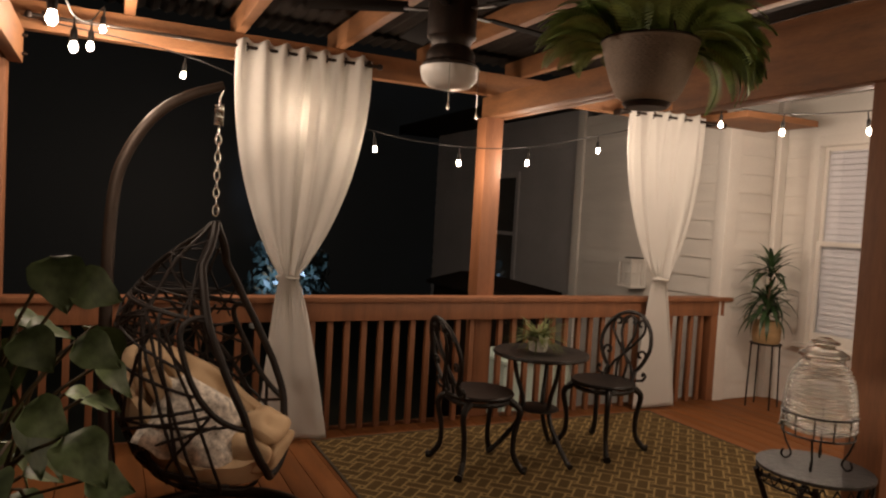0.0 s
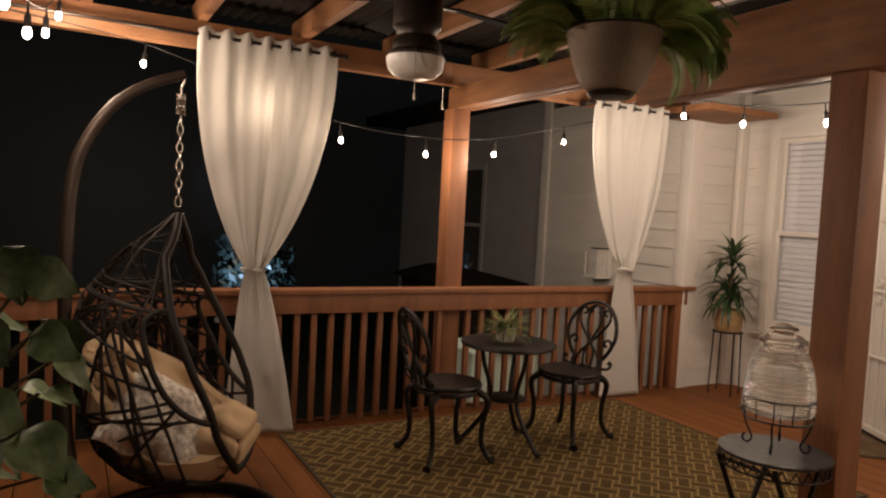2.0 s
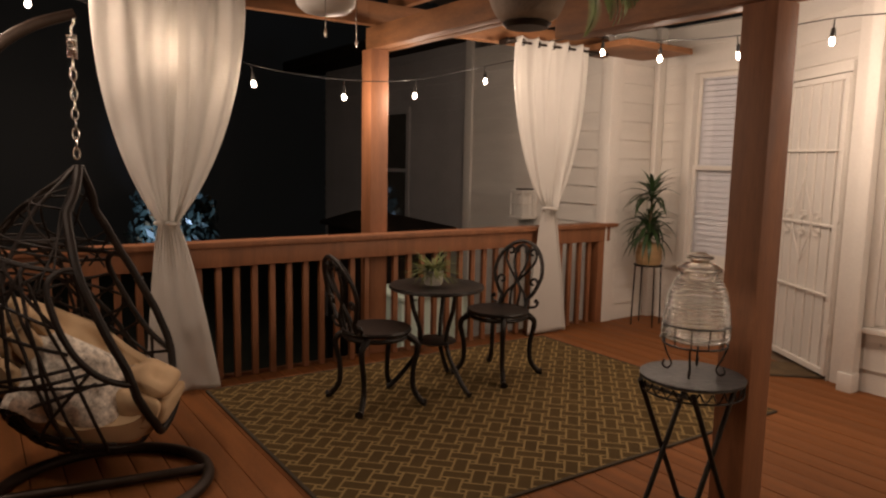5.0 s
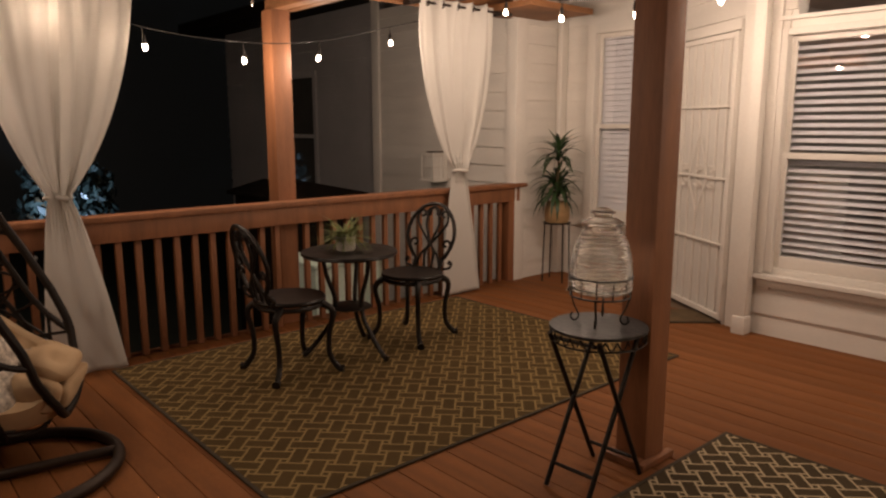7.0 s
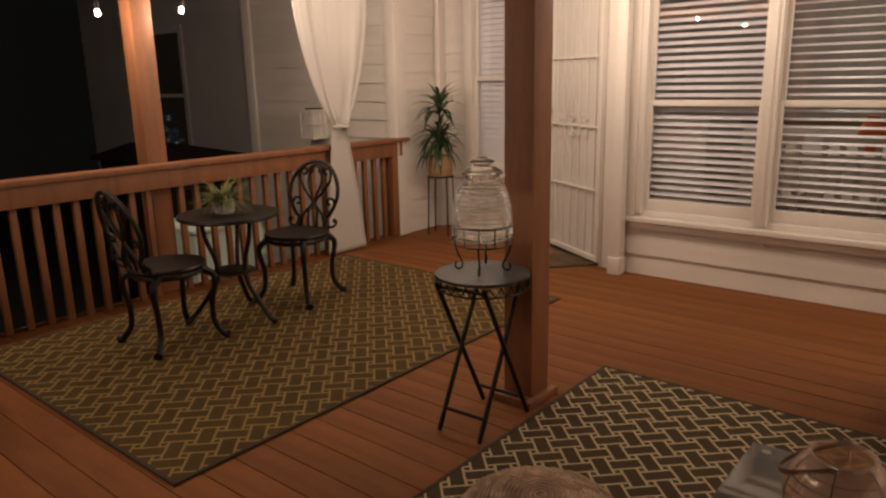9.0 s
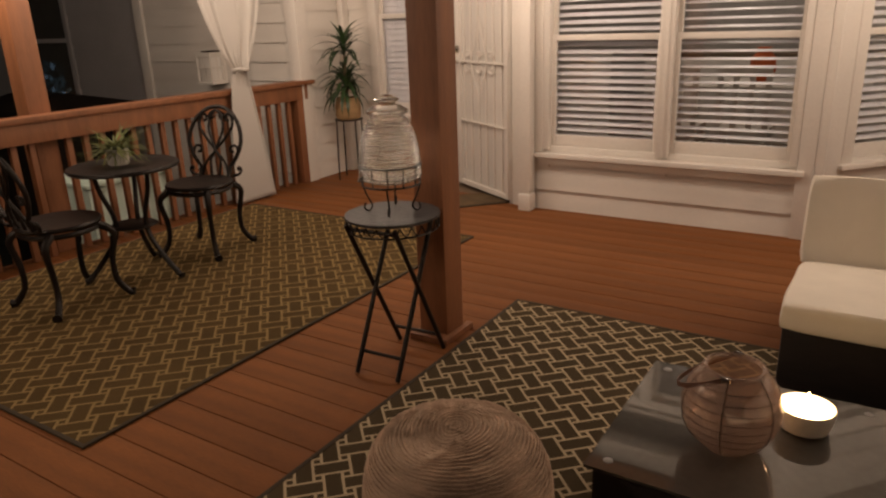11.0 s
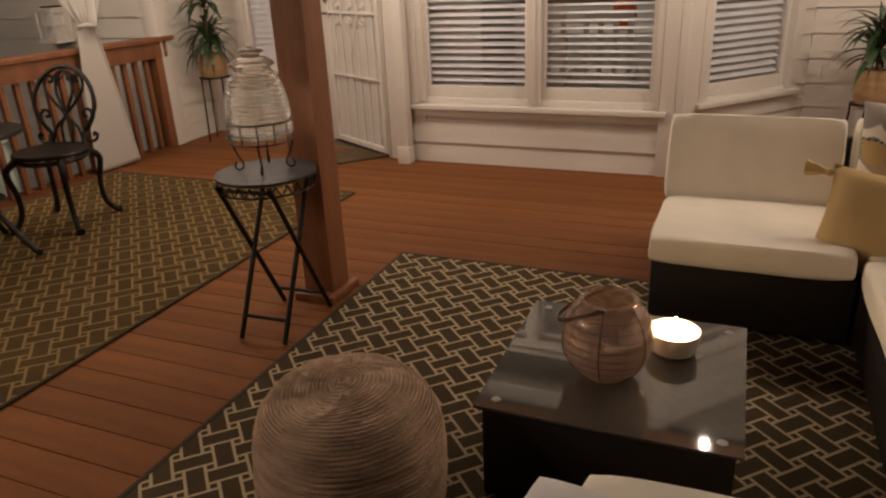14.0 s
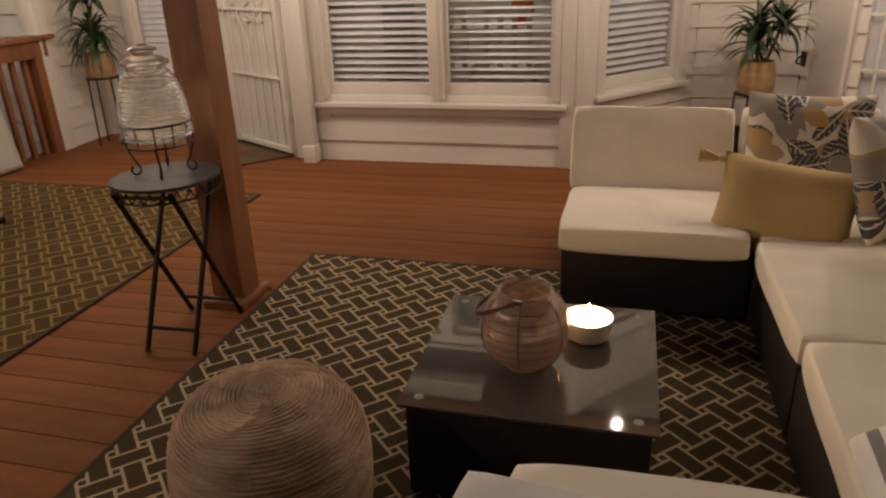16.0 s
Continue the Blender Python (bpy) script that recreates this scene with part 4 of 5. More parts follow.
def dispenser(loc):
    d = thing("drink_dispenser", loc, 0, "clear ribbed beehive glass drink dispenser on a black wire stand", "dispenser")
    d.scale = (0.97, 0.97, 1.0)
    for r, z in ((0.122, 0.119), (0.128, 0.196)):
        part("ring", bm_tube(bmesh.new(), [(r * math.cos(a), r * math.sin(a), z) for a in np.linspace(0, 2 * math.pi, 40, endpoint=False)], 0.004, 6, True), M_IRON, d)
    me = mesh_of("upright", bm_tube(bmesh.new(), [(0.122, 0, 0.119), (0.128, 0, 0.196)], 0.003, 5), M_IRON)
    for k in range(12):
        piece("upright", me, d, pose(0, 0, 0, 0, 0, 30 * k))
    prof = [(0.122, 0.119), (0.105, 0.07), (0.085, 0.028), (0.10, 0.0056), (0.118, 0.017), (0.112, 0.039)]
    me = mesh_of("leg", bm_tube(bmesh.new(), curve_pts([(r, 0, z) for r, z in prof], 5), 0.004, 6), M_IRON)
    for k in range(4):
        piece("leg", me, d, pose(0, 0, 0, 0, 0, 90 * k + 28))
    prof = [(0.0, 0.09), (0.10, 0.09), (0.117, 0.097)]
    n = 15
    for k in range(n):
        t = k / (n - 1)
        r = 0.126 - 0.020 * t ** 1.6 - 0.026 * t ** 5
        z = 0.105 + 0.235 * t
        prof += [(r, z), (r + 0.0040, z + 0.0035), (r + 0.0058, z + 0.0075), (r + 0.0040, z + 0.0115)]
    prof += [(0.070, 0.362), (0.072, 0.372), (0.066, 0.372)]
    prof += [(max(0.0, r - 0.008), z) for r, z in reversed(prof[2:-3:4])] + [(0.0, 0.10)]
    jar = part("jar", bm_lathe(bmesh.new(), prof, 48), M_JAR, d)
    jar.visible_shadow = False
    jar.matrix_basis = Matrix.Translation((0, 0, 0.046)) @ Matrix.Diagonal((1, 1, 0.93, 1))
    part("lid", bm_lathe(bmesh.new(), [(0, 0.374), (0.074, 0.374), (0.086, 0.380), (0.084, 0.392), (0.070, 0.400), (0.058, 0.410), (0.036, 0.416), (0.034, 0.424), (0.050, 0.430), (0.052, 0.436), (0.036, 0.444), (0.018, 0.454), (0, 0.456)], 40), M_JAR, jar, "domed ribbed glass lid")
    bm = bm_tube(bmesh.new(), [(-0.118, 0.03, 0.125), (-0.150, 0.04, 0.125), (-0.158, 0.042, 0.112)], 0.008, 8)
    bm_box(bm, -0.146, -0.138, 0.034, 0.044, 0.13, 0.155, 0.002)
    part("tap", bm, M_CHROME, jar, "small chrome tap")


dispenser((2.435, 1.605, 0.668))


# ---- planters on stands ----
def strap_plant(loc, stand_h, pot_h, pot_r, leaf_len, count, label, heights):
    s = thing("plant_stand", loc, 20, "thin black metal plant stand", "plant stand", "plant stands")
    part("ring", bm_tube(bmesh.new(), [(pot_r * 1.08 * math.cos(a), pot_r * 1.08 * math.sin(a), stand_h - 0.008) for a in np.linspace(0, 2 * math.pi, 30, endpoint=False)], 0.007, 6, True), M_IRON, s)
    part("tray", bm_lathe(bmesh.new(), [(0, stand_h - 0.012), (pot_r * 1.07, stand_h - 0.012), (pot_r * 1.07, stand_h - 0.002), (0, stand_h - 0.002)], 28), M_IRON, s)
    for k in range(4):
        a = math.pi / 4 + k * math.pi / 2
        x, y = pot_r * 1.08 * math.cos(a), pot_r * 1.08 * math.sin(a)
        part("leg", bm_tube(bmesh.new(), [(x, y, stand_h - 0.008), (x * 1.12, y * 1.12, 0.0)], 0.007, 7), M_IRON, s)
    p = thing("potted_plant", (loc[0], loc[1], loc[2] + stand_h), 0, label, "plant", "strap-leaf plants")
    part("basket", bm_lathe(bmesh.new(), [(0, 0), (pot_r * 0.9, 0), (pot_r, 0.03), (pot_r * 1.02, pot_h * 0.6), (pot_r * 0.86, pot_h), (pot_r * 0.80, pot_h), (pot_r * 0.8, pot_h * 0.85), (0, pot_h * 0.85)], 30), M_BASKET, p)
    bm = bmesh.new()
    mes = [mesh_of("leaf", blade_bm(leaf_len * f, 0.040, c), M_DRAC) for f, c in ((1.0, 1.3), (0.85, 0.9), (0.9, 1.8), (0.7, 0.5), (1.05, 1.5))]
    for hx, hy, hz in heights:
        bm_tube(bm, curve_pts([(hx * 0.3, hy * 0.3, pot_h * 0.8), (hx * 0.8, hy * 0.8, pot_h + (hz - pot_h) * 0.5), (hx, hy, hz)], 4), 0.010, 7)
        for k in range(count):
            e = random.uniform(-10, 80)
            piece("leaf", mes[k % 5], p, pose(hx, hy, hz - random.uniform(0, 0.10), 0, -e, k * 137.5 + random.uniform(-20, 20)))
    part("stem", bm, M_STEM, p)


strap_plant((5.27, 4.17, 0.0), 0.56, 0.19, 0.115, 0.34, 30, "dark green strap-leaf plant in a tan woven basket", [(0.0, 0.0, 0.66), (0.02, 0.03, 0.42), (-0.03, -0.02, 0.32)])
strap_plant((5.42, -0.88, 0.0), 0.45, 0.21, 0.118, 0.33, 30, "dark green strap-leaf plant in a tan basket pot by the wall", [(0.02, 0.02, 0.50), (0.04, -0.12, 0.48), (-0.04, 0.03, 0.36)])


# ---- hanging egg chair ----
EGG_FACING = radians(-27)


def egg_radius(h):
    """Radius of the basket at height h (0 at its bottom, 1 at its tip)."""
    return float(np.interp(h, (0, 0.04, 0.10, 0.2, 0.35, 0.5, 0.65, 0.8, 0.9, 0.97, 1.0), (0.14, 0.24, 0.33, 0.40, 0.425, 0.41, 0.345, 0.225, 0.122, 0.04, 0.012)))


def egg_point(az, h, r_add=0.0):
    r = egg_radius(h) + r_add
    back = float(np.interp(h, (0, 0.4, 0.65, 0.85, 1.0), (0, 0, -0.05, -0.055, 0)))
    dip = 0.30 * float(np.interp(h, (0, 0.15, 0.5, 1.0), (0.5, 1.0, 1.0, 0.0)))
    return Vector((back + r * math.cos(az), r * 0.92 * math.sin(az), 0.12 + 1.28 * h - dip * r * math.cos(az - EGG_FACING)))


def egg_chair(x, y, facing):
    c = thing("hanging_egg_chair", (x, y, 0), 0, "dark rattan hanging egg chair on a curved steel stand", "chair")
    # stand
    R = 0.43
    loop = [(0.02 + R * math.cos(a), -0.30 + R * 0.92 * math.sin(a), 0.027) for a in np.linspace(0, 2 * math.pi, 48, endpoint=False)]
    part("base_loop", bm_tube(bmesh.new(), loop, 0.026, 10, True), M_STEEL, c)
    part("base_bar", bm_tube(bmesh.new(), [(-0.40, -0.22, 0.028), (0.44, -0.36, 0.028)], 0.022, 10), M_STEEL, c)
    arc = curve_pts([(-0.40, -0.18, 0.04), (-0.455, -0.08, 0.5), (-0.465, -0.02, 1.1), (-0.45, 0.0, 1.50), (-0.40, 0.0, 1.70), (-0.29, 0.0, 1.88), (-0.15, 0.0, 1.99), (0.0, 0.0, 2.055), (0.012, 0.0, 2.06)], 8)
    part("arched_pole", bm_tube(bmesh.new(), arc, [0.030 - 0.010 * (i / len(arc)) ** 2 for i in range(len(arc))], 12), M_STEEL, c, "brown steel pole bent over at the top")
    # spring and chain
    bm = bmesh.new()
    bm_tube(bm, [(0.019 * math.cos(a), 0.019 * math.sin(a), 1.97 - 0.10 * a / (16 * math.pi)) for a in np.linspace(0, 16 * math.pi, 150)], 0.004, 6)
    part("spring", bm, M_CHROME, c, "bright coil spring")
    bm = bmesh.new()
    bm_tube(bm, curve_pts([(0, 0, 2.055), (0.012, 0, 2.03), (0, 0, 2.0), (0, 0, 1.97)], 4), 0.005, 6)
    part("hook", bm, M_CHROME, c, "bright steel hook")
    bm = bmesh.new()
    z, k = 1.865, 0
    while z > 1.45:
        pts = []
        for a in np.linspace(0, 2 * math.pi, 14, endpoint=False):
            u, w = 0.013 * math.cos(a), 0.027 * math.sin(a)
            pts.append((u, 0, z - 0.02 + w) if k % 2 else (0, u, z - 0.02 + w))
        bm_tube(bm, pts, 0.0042, 6, True)
        z -= 0.043
        k += 1
    part("chain", bm, M_CHROME, c, "bright steel chain")
    # basket
    f = radians(facing)
    half = lambda h: radians(float(np.interp(h, (0.10, 0.12, 0.16, 0.22, 0.3, 0.5, 0.7, 0.85, 1.0), (0, 9, 20, 32, 42, 54, 64, 68, 50))))
    for s in (1, -1):
        part("rim", bm_tube(bmesh.new(), [egg_point(f + s * half(h), h) for h in np.linspace(0.10, 1.0, 44)], 0.019, 9), M_RATTAN, c)
    bm = bmesh.new()
    for az in (f + math.pi, f + math.pi * 0.62, f - math.pi * 0.62):
        bm_tube(bm, [egg_point(az, h) for h in np.linspace(0.0, 1.0, 22)], 0.009, 7)
    for h in (0.05, 0.68):
        lim = half(h)
        bm_tube(bm, [egg_point(a, h) for a in np.linspace(f + lim, f + 2 * math.pi - lim, 40)], 0.010, 7)
    part("frame_rib", bm, M_RATTAN, c)
    # an open arm hole on each side, bounded by a bow that ends on the rim
    lo, hi = 0.35, 0.69

    def bow(h):
        k = (h - lo) / (hi - lo)
        return radians(25) * (max(0.0, 1 - (2 * k - 1) ** 4)) ** 0.5

    for s in (1, -1):
        pts = [egg_point(f + s * (half(h) + bow(h)), h) for h in lo + (hi - lo) * (0.5 - 0.5 * np.cos(np.linspace(0, math.pi, 30)))]
        part("arm_bow", bm_tube(bmesh.new(), pts, 0.014, 8), M_RATTAN, c)
    bm = bmesh.new()
    rnd = random.Random(5)
    def strand(low_h, high_h, size, least):
        """One taut cane: a straight run over the basket from edge to edge."""
        h0, a0, way = rnd.uniform(low_h, high_h), rnd.uniform(-math.pi, math.pi), rnd.uniform(0, math.pi)
        ends = []
        for s in (-1, 1):
            pts, h, az = [], h0, a0
            while True:
                off = (az + math.pi) % (2 * math.pi) - math.pi
                edge = half(h) + (bow(h) if lo < h < hi else 0.0) if h > 0.10 else 0.0
                if not low_h <= h <= high_h or (h > 0.10 and abs(off) < edge) or len(pts) > 34:
                    break
                pts.append(egg_point(f + off, h, 0.004))
                h += s * 0.022 * math.sin(way) / 1.28
                az += s * 0.022 * math.cos(way) / max(0.08, egg_radius(h))
            ends.append(pts)
        run = ends[0][::-1] + ends[1][1:]
        if len(run) < least:
            return False
        bm_tube(bm, run, size, 6)
        return True

    for low_h, high_h, size, least, count in ((0.03, 0.68, 0.0080, 12, 46), (0.60, 0.94, 0.0050, 7, 22)):
        made = tries = 0
        while made < count and tries < 3000:
            tries += 1
            made += strand(low_h, high_h, size, least)
    w = part("weave", bm, M_RATTAN, c, "open random rattan weave")
    return c


egg_chair(0.57, 3.50, -27)


def place(ob, loc, rx=0, ry=0, rz=0):
    ob.matrix_basis = pose(*loc, rx, ry, rz)
    return ob


def bowl_cushion(x, y, facing):
    """A tufted cushion that lines the basket, higher at its back."""
    f = radians(facing)
    bm = bmesh.new()
    na, ns = 96, 26
    spots = []
    for k in range(8):
        spots += [(2 * math.pi * k / 8, 0.55), (2 * math.pi * (k + 0.5) / 8, 0.85)]

    def ring(s, inner):
        row = []
        for i in range(na):
            az = 2 * math.pi * i / na
            near = (az + radians(118) + math.pi) % (2 * math.pi) - math.pi
            top = 0.23 + 0.21 * ((1 - math.cos(az - f)) / 2) ** 1.1 - 0.15 * math.exp(-(near / 0.75) ** 2) + 0.03 * noise.noise((2.2 * math.cos(az), 2.2 * math.sin(az), 5.0))
            h = 0.03 + (top - 0.03) * s ** 1.6
            reach = egg_radius(h) - 0.028
            if inner:
                dent = sum(math.exp(-((((az - a + math.pi) % (2 * math.pi) - math.pi) * s / 0.16) ** 2 + ((s - r) / 0.08) ** 2)) for a, r in spots)
                seam = 0.030 * abs(math.cos(4 * az)) ** 0.8 * s + 0.022 * noise.noise((3 * math.cos(az), 3 * math.sin(az), 4 * s))
                thick = (0.095 + seam) * (1 - 0.72 * min(1.0, dent)) * math.sqrt(max(0.0, 1 - s ** 10)) + 0.001
                rr = reach * min(1.0, s * 1.15) - thick * s ** 1.4
                zz = 0.12 + 1.28 * h + thick * (1.25 - 0.75 * s)
            else:
                rr, zz = reach * min(1.0, s * 2.2), 0.12 + 1.28 * h
            zz -= 0.30 * min(1.0, 0.5 + h / 0.3) * rr * math.cos(az - f)
            row.append(bm.verts.new((x + rr * math.cos(az), y + rr * 0.92 * math.sin(az), zz)))
        return row

    steps = [0.02 + 0.98 * k / ns for k in range(ns + 1)]
    rows = [ring(s, True) for s in steps] + [ring(s, False) for s in reversed(steps)]
    for a, b in zip(rows, rows[1:]):
        for i in range(na):
            k = (i + 1) % na
            bm.faces.new((a[i], a[k], b[k], b[i]))
    bm.faces.new(list(reversed(rows[0])))
    bm.faces.new(rows[-1])
    bmesh.ops.recalc_face_normals(bm, faces=bm.faces[:])
    return tagged(part("bowl_cushion", bm, M_TAN), "tufted tan bowl cushion that lines the egg chair", "cushion")


bowl_cushion(0.57, 3.50, -27)
front = part("puffy_cushion", cushion_bm(0.29, 0.40, 0.22, 0.55, 16, 6.0), M_TAN)
for v in front.data.vertices:
    p = v.co
    u = Vector((p.x / 0.145, p.y / 0.20, p.z / 0.15)).normalized()
    p = p * 0.35 + Vector((u.x * 0.150, u.y * 0.205, u.z * 0.150)) * 0.65
    p.z *= 1 - 0.26 * math.exp(-((p.x - 0.02) ** 2 + (p.y + 0.05) ** 2) / 0.0018)
    v.co = p * (1 + 0.12 * noise.noise(p * 11))
tagged(place(front, (0.805, 3.38, 0.345), 6, 24, -27), "puffy tan cushion at the front lip of the egg chair", "cushion")
backc = part("back_cushion", cushion_bm(0.34, 0.40, 0.15, 0.7, 14, 5.0), M_TAN)
tagged(place(backc, (0.36, 3.52, 0.64), 12, 58, 8), "puffy tan back cushion leaning in the egg chair", "cushion")
bm = pillow_bm(0.48, 0.40, 0.22)
for v in bm.verts:
    v.co += Vector((noise.noise(v.co * 9), noise.noise(v.co * 9 + Vector((5, 0, 0))), noise.noise(v.co * 9 + Vector((0, 7, 0))))) * 0.028
plush = part("plush_pillow", bm, M_FUR)
tagged(place(plush, (0.50, 3.34, 0.45), -38, 30, 0), "speckled white plush pillow in the egg chair", "pillow")


# ---- hanging fern ----
def fern_frond_bm(length, droop):
    bm = bmesh.new()
    n = 26
    pts = []
    for i in range(n + 1):
        t = i / n
        a = -0.45 + droop * t
        pts.append(Vector((0, 0, 0)) if i == 0 else pts[-1] + Vector((math.cos(a), 0, -math.sin(a))) * length / n)
    bm_tube(bm, pts[::3] + [pts[-1]], 0.0016, 4)
    for i in range(2, n + 1):
        t = i / n
        w = 0.052 * math.sin(math.pi * (0.10 + 0.88 * t)) ** 0.8
        d = (pts[i] - pts[i - 1]).normalized()
        for s in (-1, 1):
            p = pts[i]
            q = p + Vector((0, s * w, 0)) + d * w * 0.35 + Vector((0, 0, -0.15 * w))
            mid = (p + q) / 2
            h = d * 0.0036
            v = [bm.verts.new(k) for k in (p - h * 0.6, mid - h, q, mid + h, p + h * 0.6)]
            bm.faces.new(v)
    return bm


def hanging_fern(loc):
    p = thing("hanging_planter", loc, 0, "lush green fern in a taupe woven hanging pot under the rafters", "plant")
    prof = [(0, 0), (0.062, 0), (0.076, 0.008)]
    for k in range(1, 26):
        t = k / 26
        r = 0.076 + 0.058 * t ** 0.62
        prof += [(r - 0.0010, 0.008 + 0.155 * t), (r + 0.0012, 0.008 + 0.155 * (t + 0.019))]
    prof += [(0.136, 0.166), (0.128, 0.168), (0.122, 0.150), (0, 0.150)]
    bm = bm_lathe(bmesh.new(), prof, 120)
    for v in bm.verts:
        a, lift = math.atan2(v.co.y, v.co.x), v.co.z
        if 0.012 < lift < 0.160:
            grow = 1 + 0.014 * math.cos(40 * a + math.pi * math.floor((lift - 0.008) / 0.00596 + 0.1))
            v.co.x *= grow
            v.co.y *= grow
    pot = part("pot", bm, M_TAUPE, p)
    part("saucer", bm_lathe(bmesh.new(), [(0, -0.016), (0.058, -0.016), (0.068, -0.004), (0.064, -0.001), (0, -0.001)], 30), M_FAN, pot)
    part("rim", bm_tube(bmesh.new(), [(0.135 * math.cos(a), 0.135 * math.sin(a), 0.168) for a in np.linspace(0, 2 * math.pi, 36, endpoint=False)], 0.004, 6, True), M_FAN, pot)
    bm = bmesh.new()
    for k in range(3):
        a = 2 * math.pi * k / 3 + 0.3
        bm_tube(bm, [(0.132 * math.cos(a), 0.132 * math.sin(a), 0.168), (0, 0, 0.55), (0, 0, 0.69)], 0.003, 5)
    part("hanger_wire", bm, M_FAN, p)
    mes = [mesh_of("frond", fern_frond_bm(L, d), M_FERN) for L, d in ((0.185, 1.4), (0.22, 1.7), (0.165, 1.0), (0.245, 2.0), (0.14, 0.6))]
    for k in range(205):
        a = k * 137.5 + random.uniform(-15, 15)
        e = random.uniform(15, 68)
        if math.cos(radians(a + 133)) > 0.45:
            e = random.uniform(46, 88)
        r = 0.11 * math.sqrt(random.random())
        piece("frond", mes[k % 5], p, pose(r * math.cos(radians(a)), r * math.sin(radians(a)), 0.150 + random.uniform(0, 0.03), random.uniform(-22, 22), -e, a))
    # fronds that hang over the rim on both sides
    for k in range(70):
        a = (-38 if k % 2 else 132) + random.uniform(-38, 38)
        piece("frond", mes[(1, 3, 0)[k % 3]], p, pose(0.12 * math.cos(radians(a)), 0.12 * math.sin(radians(a)), 0.165, random.uniform(-40, 40), random.uniform(-42, 8 if k % 2 else -12), a))
    for k in range(16):
        a = -28 + random.uniform(-24, 22)
        piece("frond", mes[3], p, pose(0.13 * math.cos(radians(a)), 0.13 * math.sin(radians(a)), 0.166, random.uniform(-40, 40), random.uniform(-5, 28), a))


hanging_fern((1.470, 1.522, 1.846))


# ---- ceiling fan ----
def ceiling_fan(loc):
    f = thing("ceiling_fan", loc, 0, "dark ceiling fan with a frosted white light bowl, at rest", "ceiling fan")
    part("light_bowl", bm_lathe(bmesh.new(), [(0, -0.118), (0.05, -0.116), (0.09, -0.106), (0.116, -0.082), (0.126, -0.05), (0.127, -0.03), (0, -0.03)], 40), M_FROST, f, "frosted white glass bowl, unlit")
    part("motor_housing", bm_lathe(bmesh.new(), [(0, -0.029), (0.112, -0.029), (0.118, -0.015), (0.105, 0.0), (0.105, 0.03), (0.085, 0.06), (0.09, 0.085), (0.105, 0.10), (0.105, 0.26), (0.09, 0.285), (0.04, 0.30), (0.02, 0.31), (0.02, 0.40), (0.06, 0.405), (0.065, 0.445), (0, 0.445)], 40), M_FAN, f)
    for k in range(5):
        a = k * 72 + 12
        m = pose(0, 0, 0.215, 0, 0, a)
        bm = bm_box(bmesh.new(), 0.10, 0.21, -0.016, 0.016, -0.004, 0.004, 0.002)
        iron = part("blade_iron", bm, M_FAN, f)
        iron.matrix_basis = m
        bm = bm_box(bmesh.new(), 0.19, 0.62, -0.062, 0.062, -0.0035, 0.0035, 0.003)
        for v in bm.verts:
            v.co.y *= 0.75 + 0.35 * (v.co.x - 0.19) / 0.43
        b = part("blade", bm, M_BLADE, f)
        b.matrix_basis = m @ pose(0, 0, 0.006, 11, 0, 0)
    for x, y, L in ((-0.06, -0.10, 0.20), (0.08, -0.08, 0.22)):
        bm = bm_tube(bmesh.new(), [(x, y, -0.01), (x * 1.05, y * 1.3, -0.03), (x * 1.05, y * 1.35, -L)], 0.0018, 5)
        bm_lathe(bm, [(0, -0.03), (0.005, -0.028), (0.006, -0.01), (0.003, 0), (0, 0)], 8, (x * 1.05, y * 1.35, -L))
        part("pull_chain", bm, M_CHROME, f)


ceiling_fan((1.405, 2.70, 2.155))


# ---- broad-leaf plant by the open side ----
def broad_leaf_bm(size):
    """A lobed, slightly folded leaf along +x."""
    bm = bmesh.new()
    n = 12
    rows = []
    for i in range(n + 1):
        t = i / n
        w = 0.48 * math.sin(math.pi * t ** 0.62) ** 0.9 * (1 + 0.04 * math.sin(t * 17)) * (1 - 0.15 * t)
        z = -0.25 * t * t + 0.05 * math.sin(t * 6)
        rows.append([bm.verts.new((size * t, size * s * w, size * (z + 0.16 * abs(s) * w + 0.025 * math.sin(9 * t + 5 * s)))) for s in (-1, -0.5, 0, 0.5, 1)])
    for a, b in zip(rows, rows[1:]):
        for k in range(4):
            bm.faces.new((a[k], a[k + 1], b[k + 1], b[k]))
    bmesh.ops.remove_doubles(bm, verts=bm.verts[:], dist=0.0004)
    return bm


